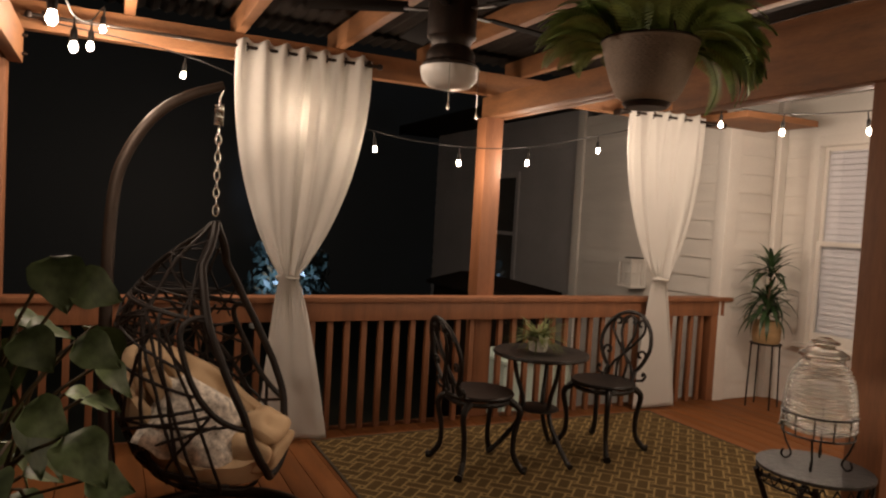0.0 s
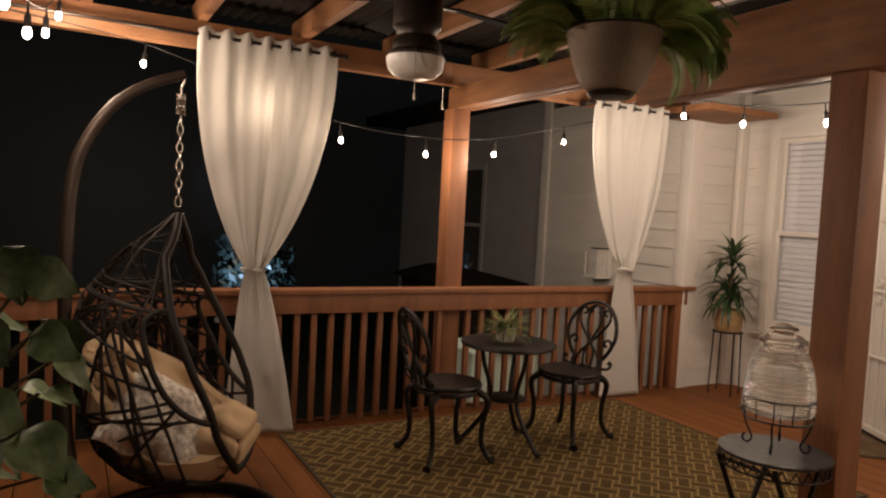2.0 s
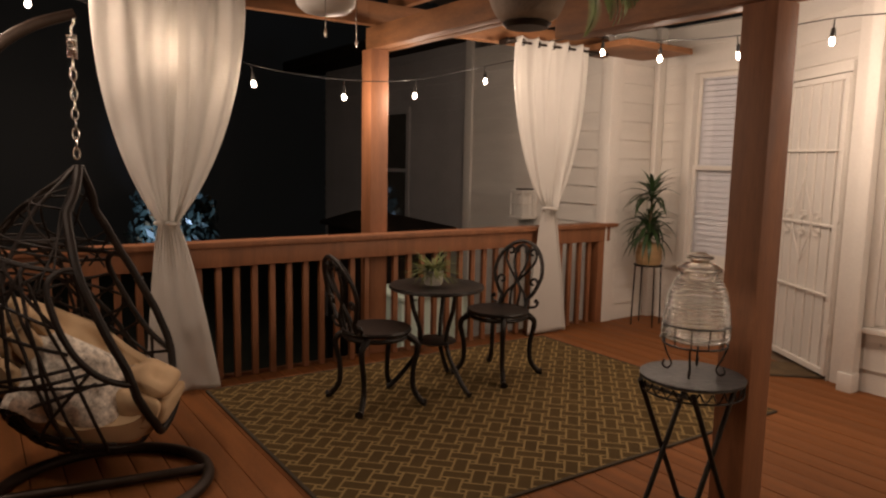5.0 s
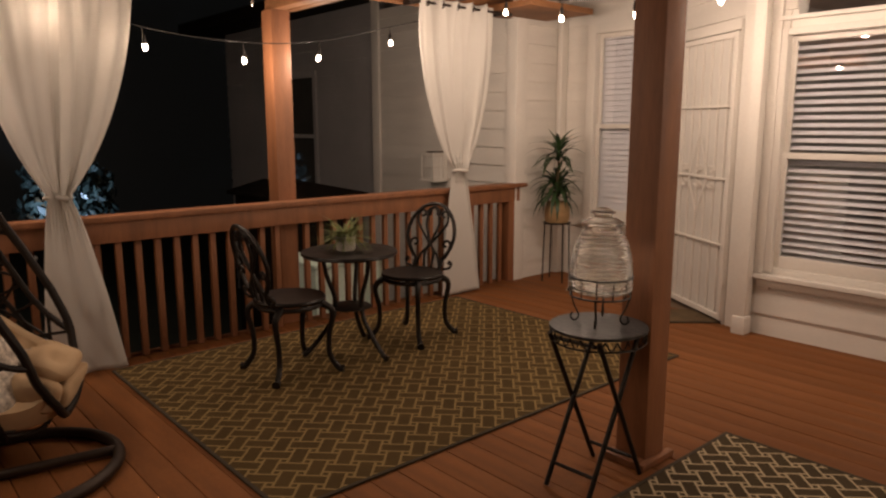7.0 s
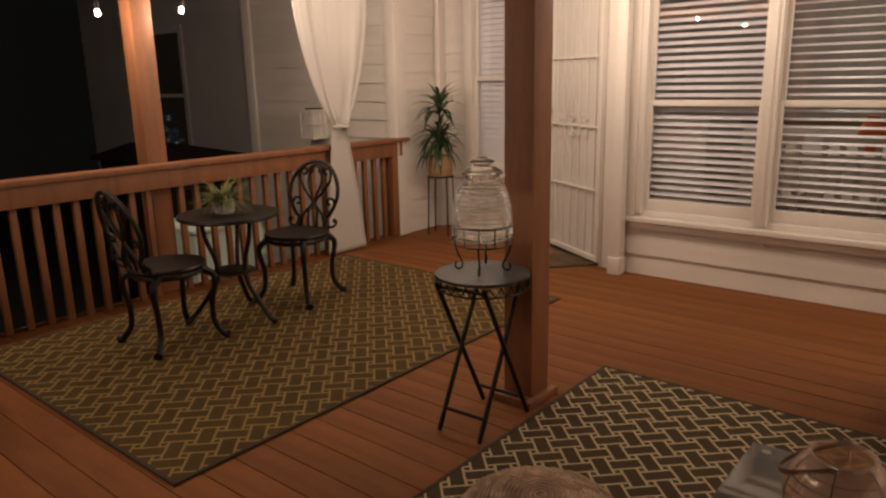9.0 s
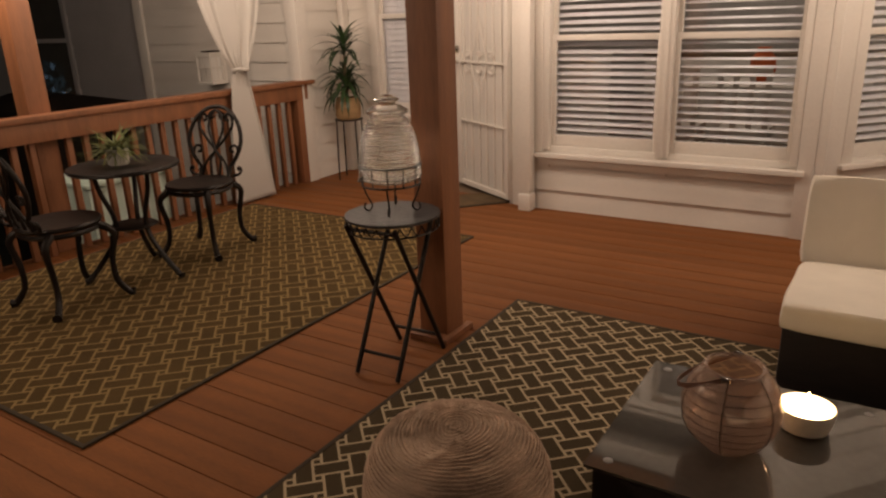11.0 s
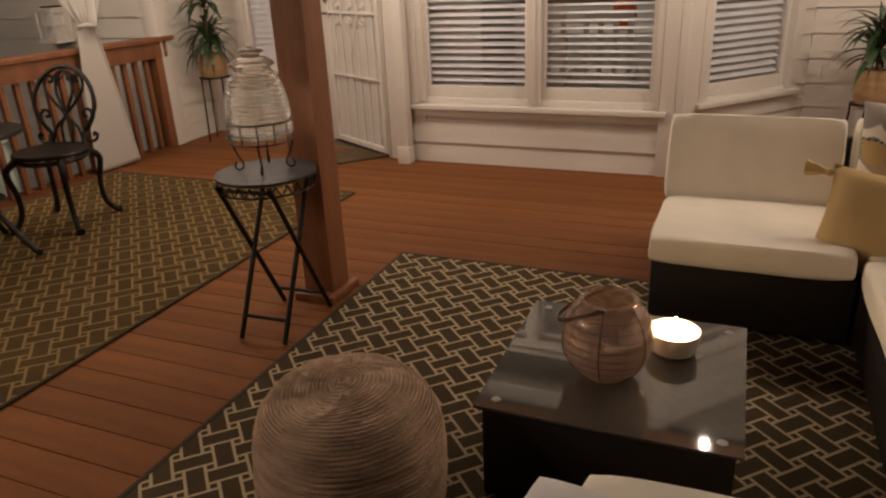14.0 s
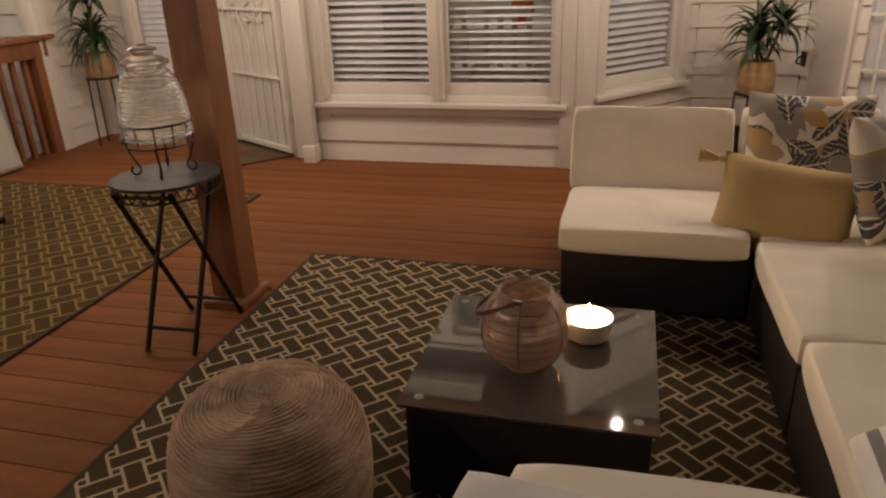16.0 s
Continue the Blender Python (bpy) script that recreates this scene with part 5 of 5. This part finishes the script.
def leafy_plant(loc):
    s = thing("plant_pedestal", loc, 0, "dark wooden pedestal under a leafy plant", "plant stand")
    box("top", s, M_WICKER, -0.16, 0.16, -0.16, 0.16, 0.56, 0.60, 0.006)
    for x, y in ((-0.13, -0.13), (0.13, -0.13), (-0.13, 0.13), (0.13, 0.13)):
        box("leg", s, M_WICKER, x - 0.02, x + 0.02, y - 0.02, y + 0.02, 0.0, 0.559, 0.003)
    p = thing("potted_plant", (loc[0], loc[1], 0.6), 0, "bushy broad-leaf green plant with trailing stems", "plant")
    part("pot", bm_lathe(bmesh.new(), [(0, 0), (0.10, 0), (0.14, 0.16), (0.145, 0.20), (0.13, 0.20), (0.125, 0.17), (0, 0.17)], 30), M_TAUPE, p)
    mes = [mesh_of("leaf", broad_leaf_bm(k), M_LEAF) for k in (0.10, 0.13, 0.085, 0.115)]
    rnd = random.Random(11)
    bm = bmesh.new()
    spots = []
    for k in range(70):
        a = rnd.uniform(0, 2 * math.pi)
        r, z = rnd.uniform(0.05, 0.24), rnd.uniform(0.02, 0.62)
        q = Vector((r * math.cos(a), r * math.sin(a), z))
        bm_tube(bm, curve_pts([(0.05 * math.cos(a), 0.05 * math.sin(a), 0.17), (0.5 * q.x, 0.5 * q.y, 0.17 + 0.7 * abs(z - 0.17)), q], 4), 0.004, 6)
        spots.append((q, a))
    part("stem", bm, M_STEM, p)
    for k, (q, a) in enumerate(spots):
        piece("leaf", mes[k % 4], p, Matrix.Translation(q) @ pose(0, 0, 0, rnd.uniform(-35, 35), rnd.uniform(-10, 60), math.degrees(a) + rnd.uniform(-50, 50)))
    # the tall front leaves
    big = [mesh_of("leaf", broad_leaf_bm(k), M_LEAF) for k in (0.115, 0.10)]
    for x, z, turn, k, lean in ((0.153, 0.770, -74, 0, 62), (0.197, 0.596, -28, 1, 48), (0.19, 0.72, -20, 1, 70), (0.114, 0.472, -36, 1, 55), (0.224, 0.313, -14, 1, 40), (0.10, 0.62, -50, 1, 65)):
        q = Vector((x, -0.12, z))
        piece("leaf", big[k], p, Matrix.Translation(q) @ Matrix.Rotation(radians(lean), 4, "X") @ Matrix.Rotation(radians(turn), 4, "Z"))
        bm = bm_tube(bmesh.new(), curve_pts([(0.02, 0, 0.17), (0.4 * x, -0.05, 0.17 + 0.6 * (z - 0.17)), q], 5), 0.0035, 6)
        part("stem", bm, M_STEM, p)


leafy_plant((-0.15, 1.64, 0.0))


# ---- lounge ----
def sofa_unit(x0, x1, y0, y1, back, label, ends=()):
    """One wicker sofa module with seat frame and low back; back: the side on which it stands."""
    s = thing("sofa_module", ((x0 + x1) / 2, (y0 + y1) / 2, 0.011), 0, label, "sofa", "sectional sofa modules")
    w, d = (x1 - x0) / 2, (y1 - y0) / 2
    box("base", s, M_WICKER, -w + 0.004, w - 0.004, -d + 0.004, d - 0.004, 0.02, 0.27, 0.012)
    t = 0.06
    for b in back:
        a = {"x+": (w - t, w, -d + 0.002, d - 0.002), "y-": (-w + 0.002, w - 0.002, -d, -d + t), "x-": (-w, -w + t, -d + 0.002, d - 0.002), "y+": (-w + 0.002, w - 0.002, d - t, d)}[b]
        box("back_frame", s, M_WICKER, *a, 0.272, 0.57, 0.012)
    me = mesh_of("foot", bm_box(bmesh.new(), -0.025, 0.025, -0.025, 0.025, 0.0, 0.02, 0.003), M_FAN)
    for x, y in ((-w + 0.05, -d + 0.05), (w - 0.05, -d + 0.05), (-w + 0.05, d - 0.05), (w - 0.05, d - 0.05)):
        piece("foot", me, s, pose(x, y, 0))
    return s


def loose(name, bm, material, loc, rot, label, category, group=""):
    ob = part(name, bm, material)
    return tagged(place(ob, loc, *rot), label, category, group)


sofa_unit(2.86, 3.88, -0.545, 0.175, ("x+",), "espresso wicker sofa module under cream cushions")
sofa_unit(2.86, 3.88, -1.27, -0.55, ("x+", "y-"), "espresso wicker corner sofa module under cream cushions")
sofa_unit(2.12, 2.855, -1.27, -0.555, ("y-",), "espresso wicker sofa module beside the coffee table")
sofa_unit(1.37, 2.115, -1.27, -0.555, ("y-",), "espresso wicker sofa module beside the coffee table")
sofa_unit(0.62, 1.34, -0.50, 0.20, ("x-",), "espresso wicker single seat across the coffee table")

SEAT = "cream zip-cover seat cushion on the wicker sofa"
loose("seat_cushion", cushion_bm(0.68, 0.71, 0.105, 0.06), M_CREAM, (3.135, -0.172, 0.330), (0, 3.2, 0), SEAT, "cushion", "seat cushions")
loose("seat_cushion", cushion_bm(0.90, 0.66, 0.11, 0.10), M_CREAM, (3.30, -0.88, 0.330), (0, 0, 0), SEAT, "cushion", "seat cushions")
loose("seat_cushion", cushion_bm(0.735, 0.64, 0.11, 0.10), M_CREAM, (2.475, -0.86, 0.333), (0, 0, 1), SEAT, "cushion", "seat cushions")
loose("seat_cushion", cushion_bm(0.735, 0.64, 0.11, 0.10), M_CREAM, (1.735, -0.865, 0.333), (0, 0, -1.5), SEAT, "cushion", "seat cushions")
loose("seat_cushion", cushion_bm(0.70, 0.65, 0.15, 0.05), M_CREAM, (1.045, -0.190, 0.370), (0, 0, 0), SEAT, "cushion", "seat cushions")
BACK = "cream zip-cover back cushion leaning on the wicker back"
loose("back_cushion", cushion_bm(0.39, 0.72, 0.17, 0.12), M_CREAM, (3.60, -0.165, 0.505), (0, -72, 0), BACK, "cushion", "back cushions")
loose("back_cushion", cushion_bm(0.35, 0.56, 0.15, 0.12), M_CREAM, (3.68, -0.85, 0.52), (0, -74, 0), BACK, "cushion", "back cushions")
loose("back_cushion", cushion_bm(0.74, 0.35, 0.15, 0.12), M_CREAM, (2.50, -1.11, 0.52), (-74, 0, 0), BACK, "cushion", "back cushions")
loose("back_cushion", cushion_bm(0.74, 0.35, 0.15, 0.12), M_CREAM, (1.74, -1.11, 0.52), (-74, 0, 0), BACK, "cushion", "back cushions")


def leaf_pillow(loc, rot, seed):
    """A square pillow with a print of large leaves, some with pale veins."""
    rnd = random.Random(seed)
    ob = loose("throw_pillow", pillow_bm(0.49, 0.46, 0.15, 124), M_PRINT, loc, rot, "white throw pillow printed with grey and ochre leaves", "pillow", "leaf-print pillows")
    for m in M_PRINTS:
        ob.data.materials.append(m)
    leaves = [(rnd.uniform(-0.24, 0.24), rnd.uniform(-0.24, 0.24), rnd.uniform(0, 6.28), rnd.uniform(0.11, 0.21), rnd.uniform(0.028, 0.052), rnd.choice((1, 1, 2, 3, 3, 4))) for k in range(46)]
    for p in ob.data.polygons:
        slot = 0
        for cx, cz, a, length, width, kind in leaves:
            dx, dz = p.center.x - cx, p.center.z - cz
            u, v = (dx * math.cos(a) + dz * math.sin(a)) / length, -dx * math.sin(a) + dz * math.cos(a)
            if abs(u) < 0.5 and abs(v) < width * math.sin(math.pi * (u + 0.5) ** 0.8):
                vein = abs(v) < 0.0028 or (u * length * 1.0 + abs(v) * 0.9) % 0.026 < 0.0032
                slot = 0 if vein and kind == 1 else kind
        p.material_index = slot
    return ob


leaf_pillow((3.44, -0.79, 0.575), (-14, 0, -98), 4)
leaf_pillow((3.05, -1.01, 0.585), (-18, 4, -40), 7)
leaf_pillow((2.58, -1.00, 0.565), (-24, -5, -12), 9)
lump = thing("lumbar_pillow", (2.97, -0.645, 0.462), -102, "mustard lumbar pillow with corner tassels", "pillow")
b = part("cover", pillow_bm(0.50, 0.35, 0.14), M_MUSTARD, lump)
b.matrix_basis = pose(0, 0, 0, -24, 6, 0)
for sx in (-1, 1):
    for sz in (-1, 1):
        bm = bmesh.new()
        bm_lathe(bm, [(0, 0.004), (0.013, -0.003), (0.016, -0.016), (0.010, -0.024), (0.024, -0.06), (0.030, -0.092), (0.026, -0.097), (0, -0.090)], 14)
        for v in bm.verts:
            if v.co.z < -0.03:
                v.co += Vector((noise.noise(v.co * 90), noise.noise(v.co * 90 + Vector((4, 0, 0))), 0.6 * noise.noise(v.co * 70))) * 0.010
        t = part("tassel", bm, M_MUSTARD, lump)
        t.matrix_basis = pose(0, 0, 0, -24, 6, 0) @ pose(sx * 0.245, 0, sz * 0.14, 0, -sx * (90 if sz > 0 else 60), 0)
stripe = thing("striped_pillow", (1.44, -0.728, 0.468), -4, "white throw pillow with grey stripes lying on the sofa", "pillow")
M_GREYCLOTH = cloth("grey_stripe_cloth", (0.24, 0.23, 0.24), 350)
b = part("cover", pillow_bm(0.44, 0.44, 0.14), M_TOWEL, stripe)
b.data.materials.append(M_GREYCLOTH)
for p in b.data.polygons:
    band = (p.center.z + 0.22) / 0.44
    p.material_index = 1 if 0.12 < band < 0.2 or 0.28 < band < 0.36 or 0.6 < band < 0.68 or 0.76 < band < 0.84 else 0
b.matrix_basis = pose(0, 0, 0, 62, 0, 0)
bm = cushion_bm(0.38, 0.33, 0.035, 0.04, 8, 0.3)
loose("folded_towel", bm, M_TOWEL, (1.085, 0.055, 0.467), (1, 1, -5), "folded white towel on the single seat", "towel")


# ---- coffee table and what stands on it ----
M_PAD = mat("clear_rubber_pad", (0.20, 0.195, 0.18), 0.3, 0, 0.1, 20, 90, 0.05)
ct = thing("coffee_table", (2.01, 0.153, 0.011), 0, "espresso wicker coffee table with a dark glass top", "table")
box("body", ct, M_WICKER, -0.305, 0.305, -0.315, 0.315, 0.0, 0.285, 0.012)
box("glass_top", ct, M_TOP, -0.325, 0.325, -0.33, 0.33, 0.2925, 0.3005, 0, "dark reflecting glass plate").data.shade_flat()
me = mesh_of("glass_pad", bm_lathe(bmesh.new(), [(0, 0.284), (0.013, 0.284), (0.013, 0.3014), (0.010, 0.3018), (0, 0.3016)], 18), M_PAD)
for x in (-0.28, 0.28):
    for y in (-0.28, 0.28):
        piece("glass_pad", me, ct, pose(x, y, 0))
TZ = 0.3125
globe = thing("globe_lantern", (1.945, 0.185, TZ), 0, "smoked glass globe candle holder with fine seams", "candle holder")
prof = [(0, 0.0), (0.055, 0.0)] + [(0.123 * math.cos(a), 0.112 + 0.118 * math.sin(a)) for a in np.linspace(-1.08, 0.98, 22)]
prof += [(r - 0.004, z) for r, z in reversed(prof[2:])] + [(0.05, 0.006), (0, 0.006)]
globe.scale = (1, 1, 1.09)
shell = part("globe", bm_lathe(bmesh.new(), prof, 44), M_GLOBE, globe)
bm = bmesh.new()
for k in range(6):
    a = 2 * math.pi * k / 6
    bm_tube(bm, [(0.1250 * math.cos(b) * math.cos(a), 0.1250 * math.cos(b) * math.sin(a), 0.112 + 0.1205 * math.sin(b)) for b in np.linspace(-1.0, 0.98, 16)], 0.0011, 5)
part("seam_wire", bm, M_STEEL, shell)
for z in np.linspace(0.055, 0.185, 7):
    r = 0.1252 * math.sqrt(max(0.0, 1 - ((z - 0.112) / 0.1205) ** 2))
    part("seam_ring", bm_tube(bmesh.new(), [(r * math.cos(a), r * math.sin(a), z) for a in np.linspace(0, 2 * math.pi, 44, endpoint=False)], 0.0007, 4, True), M_STEEL, shell)
bm = bm_tube(bmesh.new(), [(0.072 * math.cos(a), 0.072 * math.sin(a), 0.211) for a in np.linspace(0, 2 * math.pi, 44, endpoint=False)], 0.0065, 8, True)
part("glass_lip", bm, M_GLOBE, shell)
M_LEATHER = mat("brown_leather", (0.16, 0.075, 0.045), 0.55, 0, 0.2, 20, 160, 0.3)
strap = bmesh.new()
rows = []
for k in range(25):
    t = math.pi * k / 24
    c = Vector((0.080 * math.cos(t), 0.012 + 0.125 * math.sin(t), 0.208 - 0.062 * math.sin(t)))
    rows.append([strap.verts.new(c + Vector(o)) for o in ((0, -0.0012, -0.006), (0, 0.0012, -0.006), (0, 0.0012, 0.006), (0, -0.0012, 0.006))])
for a, b in zip(rows, rows[1:]):
    for k in range(4):
        strap.faces.new((a[k], a[(k + 1) % 4], b[(k + 1) % 4], b[k]))
strap.faces.new(rows[0][::-1])
strap.faces.new(rows[-1])
handle = part("handle", strap, M_LEATHER, globe, "thin brown leather strap")
for x in (-0.081, 0.081):
    bm = bm_tube(bmesh.new(), [(x, -0.004, 0.210), (x, 0.018, 0.210)], 0.0065, 10)
    part("rivet", bm, M_CHROME, handle, "bright steel rivet")
candle = thing("candle", (2.13, 0.022, TZ), 0, "wide white candle in a low bowl, lit", "candle")
part("bowl", bm_lathe(bmesh.new(), [(0, 0), (0.05, 0), (0.062, 0.006), (0.072, 0.045), (0.073, 0.068), (0.069, 0.068), (0.067, 0.056), (0, 0.055)], 36), M_POT, candle)
part("wax", bm_lathe(bmesh.new(), [(0, 0.0565), (0.03, 0.0565), (0.0665, 0.0575)], 30), M_WAX, candle, "glowing molten wax")
for k in range(3):
    a = 2 * math.pi * k / 3
    bm = bm_lathe(bmesh.new(), [(0, 0), (0.006, 0.006), (0.007, 0.014), (0.003, 0.028), (0, 0.036)], 10, (0.03 * math.cos(a), 0.03 * math.sin(a), 0.060))
    part("flame", bm, M_FLAME, candle)
lamp = bpy.data.lights.new("candle_light", "POINT")
lamp.energy, lamp.color, lamp.shadow_soft_size = 2.0, (1.0, 0.62, 0.30), 0.02
new("candle_light", lamp).location = (2.13, 0.022, TZ + 0.082)

# pouf: coils of braid over a soft core
pouf = thing("pouf", (1.475, 0.735, 0.011), 0, "round braided jute pouf with a dented top", "pouf")
POUF = [(0.200, 0.012), (0.225, 0.06), (0.238, 0.14), (0.241, 0.22), (0.236, 0.30), (0.221, 0.36), (0.196, 0.405), (0.158, 0.434), (0.110, 0.452), (0.06, 0.460), (0.012, 0.462)]


def pouf_dent(p):
    d = math.hypot(p.x + 0.075, p.y - 0.03)
    q = p.copy()
    if q.z > 0.2:
        q.z -= 0.034 * math.exp(-(d / 0.075) ** 2)
    q.z += 0.009 * noise.noise(p * 7)
    q.x *= 1 + 0.04 * noise.noise(p * 4)
    q.y *= 1 + 0.03 * noise.noise(p * 5 + Vector((3, 0, 0)))
    return q


bm = bm_lathe(bmesh.new(), [(0, 0)] + [(max(0.0, r + 0.0005), max(0.0, z + 0.0005)) for r, z in POUF] + [(0, 0.459)], 48)
for v in bm.verts:
    v.co = pouf_dent(v.co)
part("core", bm, M_JUTE, pouf)
line = curve_pts([(r, 0, z) for r, z in POUF], 14)
coils, gone = [line[0]], 0.0
for a, b in zip(line, line[1:]):
    gone += (b - a).length
    if gone >= 0.0094:
        coils.append(b)
        gone = 0.0
for i, c in enumerate(coils):
    n = max(12, int(2 * math.pi * c.x / 0.0055))
    lumps = max(3, n // 4)
    bm = bmesh.new()
    rings = []
    for k in range(n):
        a = 2 * math.pi * k / n
        swell = 0.0036 * (1 + 0.14 * math.sin(lumps * a + i * 1.7) + 0.55 * noise.noise((c.x * 9 * math.cos(a) * 3, c.x * 27 * math.sin(a), i * 0.9)))
        sway = 0.0008 * math.sin(lumps * a / 2 + i) + 0.0035 * noise.noise((4 * math.cos(a), 4 * math.sin(a), i * 0.21))
        ring = []
        for j in range(5):
            w = 2 * math.pi * j / 5
            rr = c.x + swell * math.cos(w)
            ring.append(bm.verts.new(pouf_dent(Vector((rr * math.cos(a), rr * math.sin(a), c.z + swell * math.sin(w) + sway)))))
        rings.append(ring)
    for k in range(n):
        a, b = rings[k], rings[(k + 1) % n]
        for j in range(5):
            bm.faces.new((a[j], a[(j + 1) % 5], b[(j + 1) % 5], b[j]))
    part("braid_coil", bm, M_JUTE, pouf)


# ---- security door, mat and wall lantern ----
mD, L = wall_m((5.65, 3.40), (5.035, 2.365))
door = new("door_1")
door.matrix_basis = mD @ Matrix.Translation((0.03, 0, 0))
tagged(door, "white security door with scrolled bars over a white door", "door", kind="structure")
bm = bmesh.new()
for a in ((0.255, 0.318, 0.0, 2.17), (1.169, 1.173, 0.0, 2.17), (0.318, 1.169, 2.10, 2.17)):
    bm_box(bm, a[0], a[1], -0.03, 0.05, a[2], a[3], 0.004)
part("casing", bm, M_WHITE, door)
box("door_slab", door, M_WHITE, 0.322, 1.168, 0.06, 0.10, 0.005, 2.095, 0.004)
bm = bmesh.new()
for a in ((0.325, 0.425, 0.03, 2.09), (1.125, 1.165, 0.03, 2.09), (0.425, 1.125, 0.03, 0.07), (0.425, 1.125, 2.05, 2.09), (0.425, 1.125, 1.055, 1.072), (0.425, 1.125, 1.575, 1.590), (0.425, 1.125, 0.575, 0.590)):
    bm_box(bm, a[0], a[1], -0.045, -0.012, a[2], a[3], 0.003)
part("security_frame", bm, M_WHITE, door)
me = mesh_of("bar", bm_box(bmesh.new(), -0.006, 0.006, -0.036, -0.024, 0.07, 2.05, 0.0), M_WHITE)
for k in range(6):
    piece("bar", me, door, pose(0.425 + 0.70 * (k + 0.5) / 6, 0, 0))
bm = bmesh.new()
for cx in (0.555, 0.745, 0.935):
    for s in (-1, 1):
        for up in (-1, 1):
            spiral = [(cx + s * (0.012 + (0.036 - 0.0035 * k) * math.cos(0.9 * k) ), -0.04, 1.064 + up * (0.055 + (0.036 - 0.0035 * k) * math.sin(0.9 * k))) for k in range(9)]
            bm_tube(bm, curve_pts(spiral, 3), 0.0048, 6)
for s in (-1, 1):
    bm_tube(bm, curve_pts([(0.745, -0.042, 1.40), (0.745 + s * 0.045, -0.042, 1.28), (0.745 + s * 0.125, -0.042, 1.064), (0.745 + s * 0.045, -0.042, 0.88), (0.745, -0.042, 0.78)], 6), 0.0048, 6)
part("scrollwork", bm, M_WHITE, door)
M_SCREEN = mat("white_mesh_screen", (0.66, 0.64, 0.60), 0.7, 0, 0.05, 3, 300, 0.4)
box("mesh_screen", door, M_SCREEN, 0.365, 1.125, -0.021, -0.018, 0.07, 2.05, 0)
bm = bmesh.new()
bm_lathe(bm, [(0, 0), (0.03, 0), (0.03, 0.012), (0.015, 0.02), (0, 0.02)], 20)
bmesh.ops.transform(bm, matrix=pose(0.405, -0.046, 1.16, 90, 0, 0), verts=bm.verts)
part("deadbolt", bm, M_CHROME, door)
bm = bm_tube(bmesh.new(), [(0.405, -0.046, 1.06), (0.405, -0.085, 1.06), (0.415, -0.095, 1.06), (0.49, -0.095, 1.055)], 0.009, 8)
part("lever_handle", bm, M_CHROME, door, "chrome lever handle")
for z in (0.3, 1.9, 1.1):
    box("hinge", door, M_WHITE, 1.166, 1.178, -0.05, -0.031, z, z + 0.09, 0.002)

dm = thing("door_mat", (4.98, 2.71, 0.0005), 48, "brown coir door mat before the security door", "mat")
box("coir_top", dm, M_MAT, -0.17, 0.17, -0.30, 0.30, 0.0, 0.012, 0.004)
bm = bmesh.new()
for a in ((-0.19, -0.17, -0.32, 0.32), (0.17, 0.19, -0.32, 0.32), (-0.17, 0.17, -0.32, -0.30), (-0.17, 0.17, 0.30, 0.32)):
    bm_box(bm, *a, 0.0, 0.009, 0.002)
part("border", bm, M_RUGEDGE, dm)

wl = thing("wall_lantern", (4.998, 5.50, 0.885), 0, "white boxy wall lantern with windowed sides on the siding", "lantern")
box("back_plate", wl, M_WHITE, -0.03, 0.0, -0.09, 0.09, 0.0, 0.29, 0.004)
for x in (-0.20, -0.06):
    for y in (-0.10, 0.085):
        box("corner_bar", wl, M_WHITE, x, x + 0.015, y, y + 0.015, 0.02, 0.27, 0.002)
for z in (0.022, 0.14, 0.25):
    box("cross_bar", wl, M_WHITE, -0.184, -0.061, -0.099, -0.087, z, z + 0.018, 0.002)
    box("cross_bar", wl, M_WHITE, -0.199, -0.187, -0.084, 0.084, z, z + 0.018, 0.002)
box("upright_bar", wl, M_WHITE, -0.128, -0.116, -0.101, -0.0995, 0.021, 0.27, 0)
box("upright_bar", wl, M_WHITE, -0.2025, -0.2005, -0.006, 0.006, 0.021, 0.27, 0)
box("frosted_core", wl, M_FROST, -0.17, -0.05, -0.075, 0.07, 0.025, 0.265, 0.004)
box("base", wl, M_WHITE, -0.21, -0.031, -0.11, 0.11, 0.0, 0.019, 0.004)
box("roof", wl, M_FAN, -0.16, -0.02, -0.06, 0.06, 0.292, 0.305, 0.004)
box("cap", wl, M_WHITE, -0.21, -0.031, -0.11, 0.11, 0.271, 0.290, 0.004)

box("door_closer", door, M_FAN, 0.29, 0.33, -0.06, -0.031, 2.10, 2.16, 0.004)
sw = thing("wall_hook", (5.79, -1.24, 0.57), 22, "small dark hook plate on the white trim", "hook")
box("plate", sw, M_FAN, -0.03, 0.03, 0.004, 0.014, 0.0, 0.10, 0.003)
part("hook", bm_tube(bmesh.new(), curve_pts([(0, 0.012, 0.07), (0, 0.05, 0.06), (0, 0.06, 0.03), (0, 0.04, 0.02)], 4), 0.008, 7), M_FAN, sw)
cable = thing("cable", (3.0, 1.2, 2.5), 0, "thin black cable strung below the rafters", "cable")
part("wire", bm_tube(bmesh.new(), curve_pts([(0, -0.6, 0.055), (0.1, 0.2, 0.0), (0.25, 0.9, -0.02), (0.6, 1.6, 0.055)], 6), 0.004, 6), M_CORD, cable)
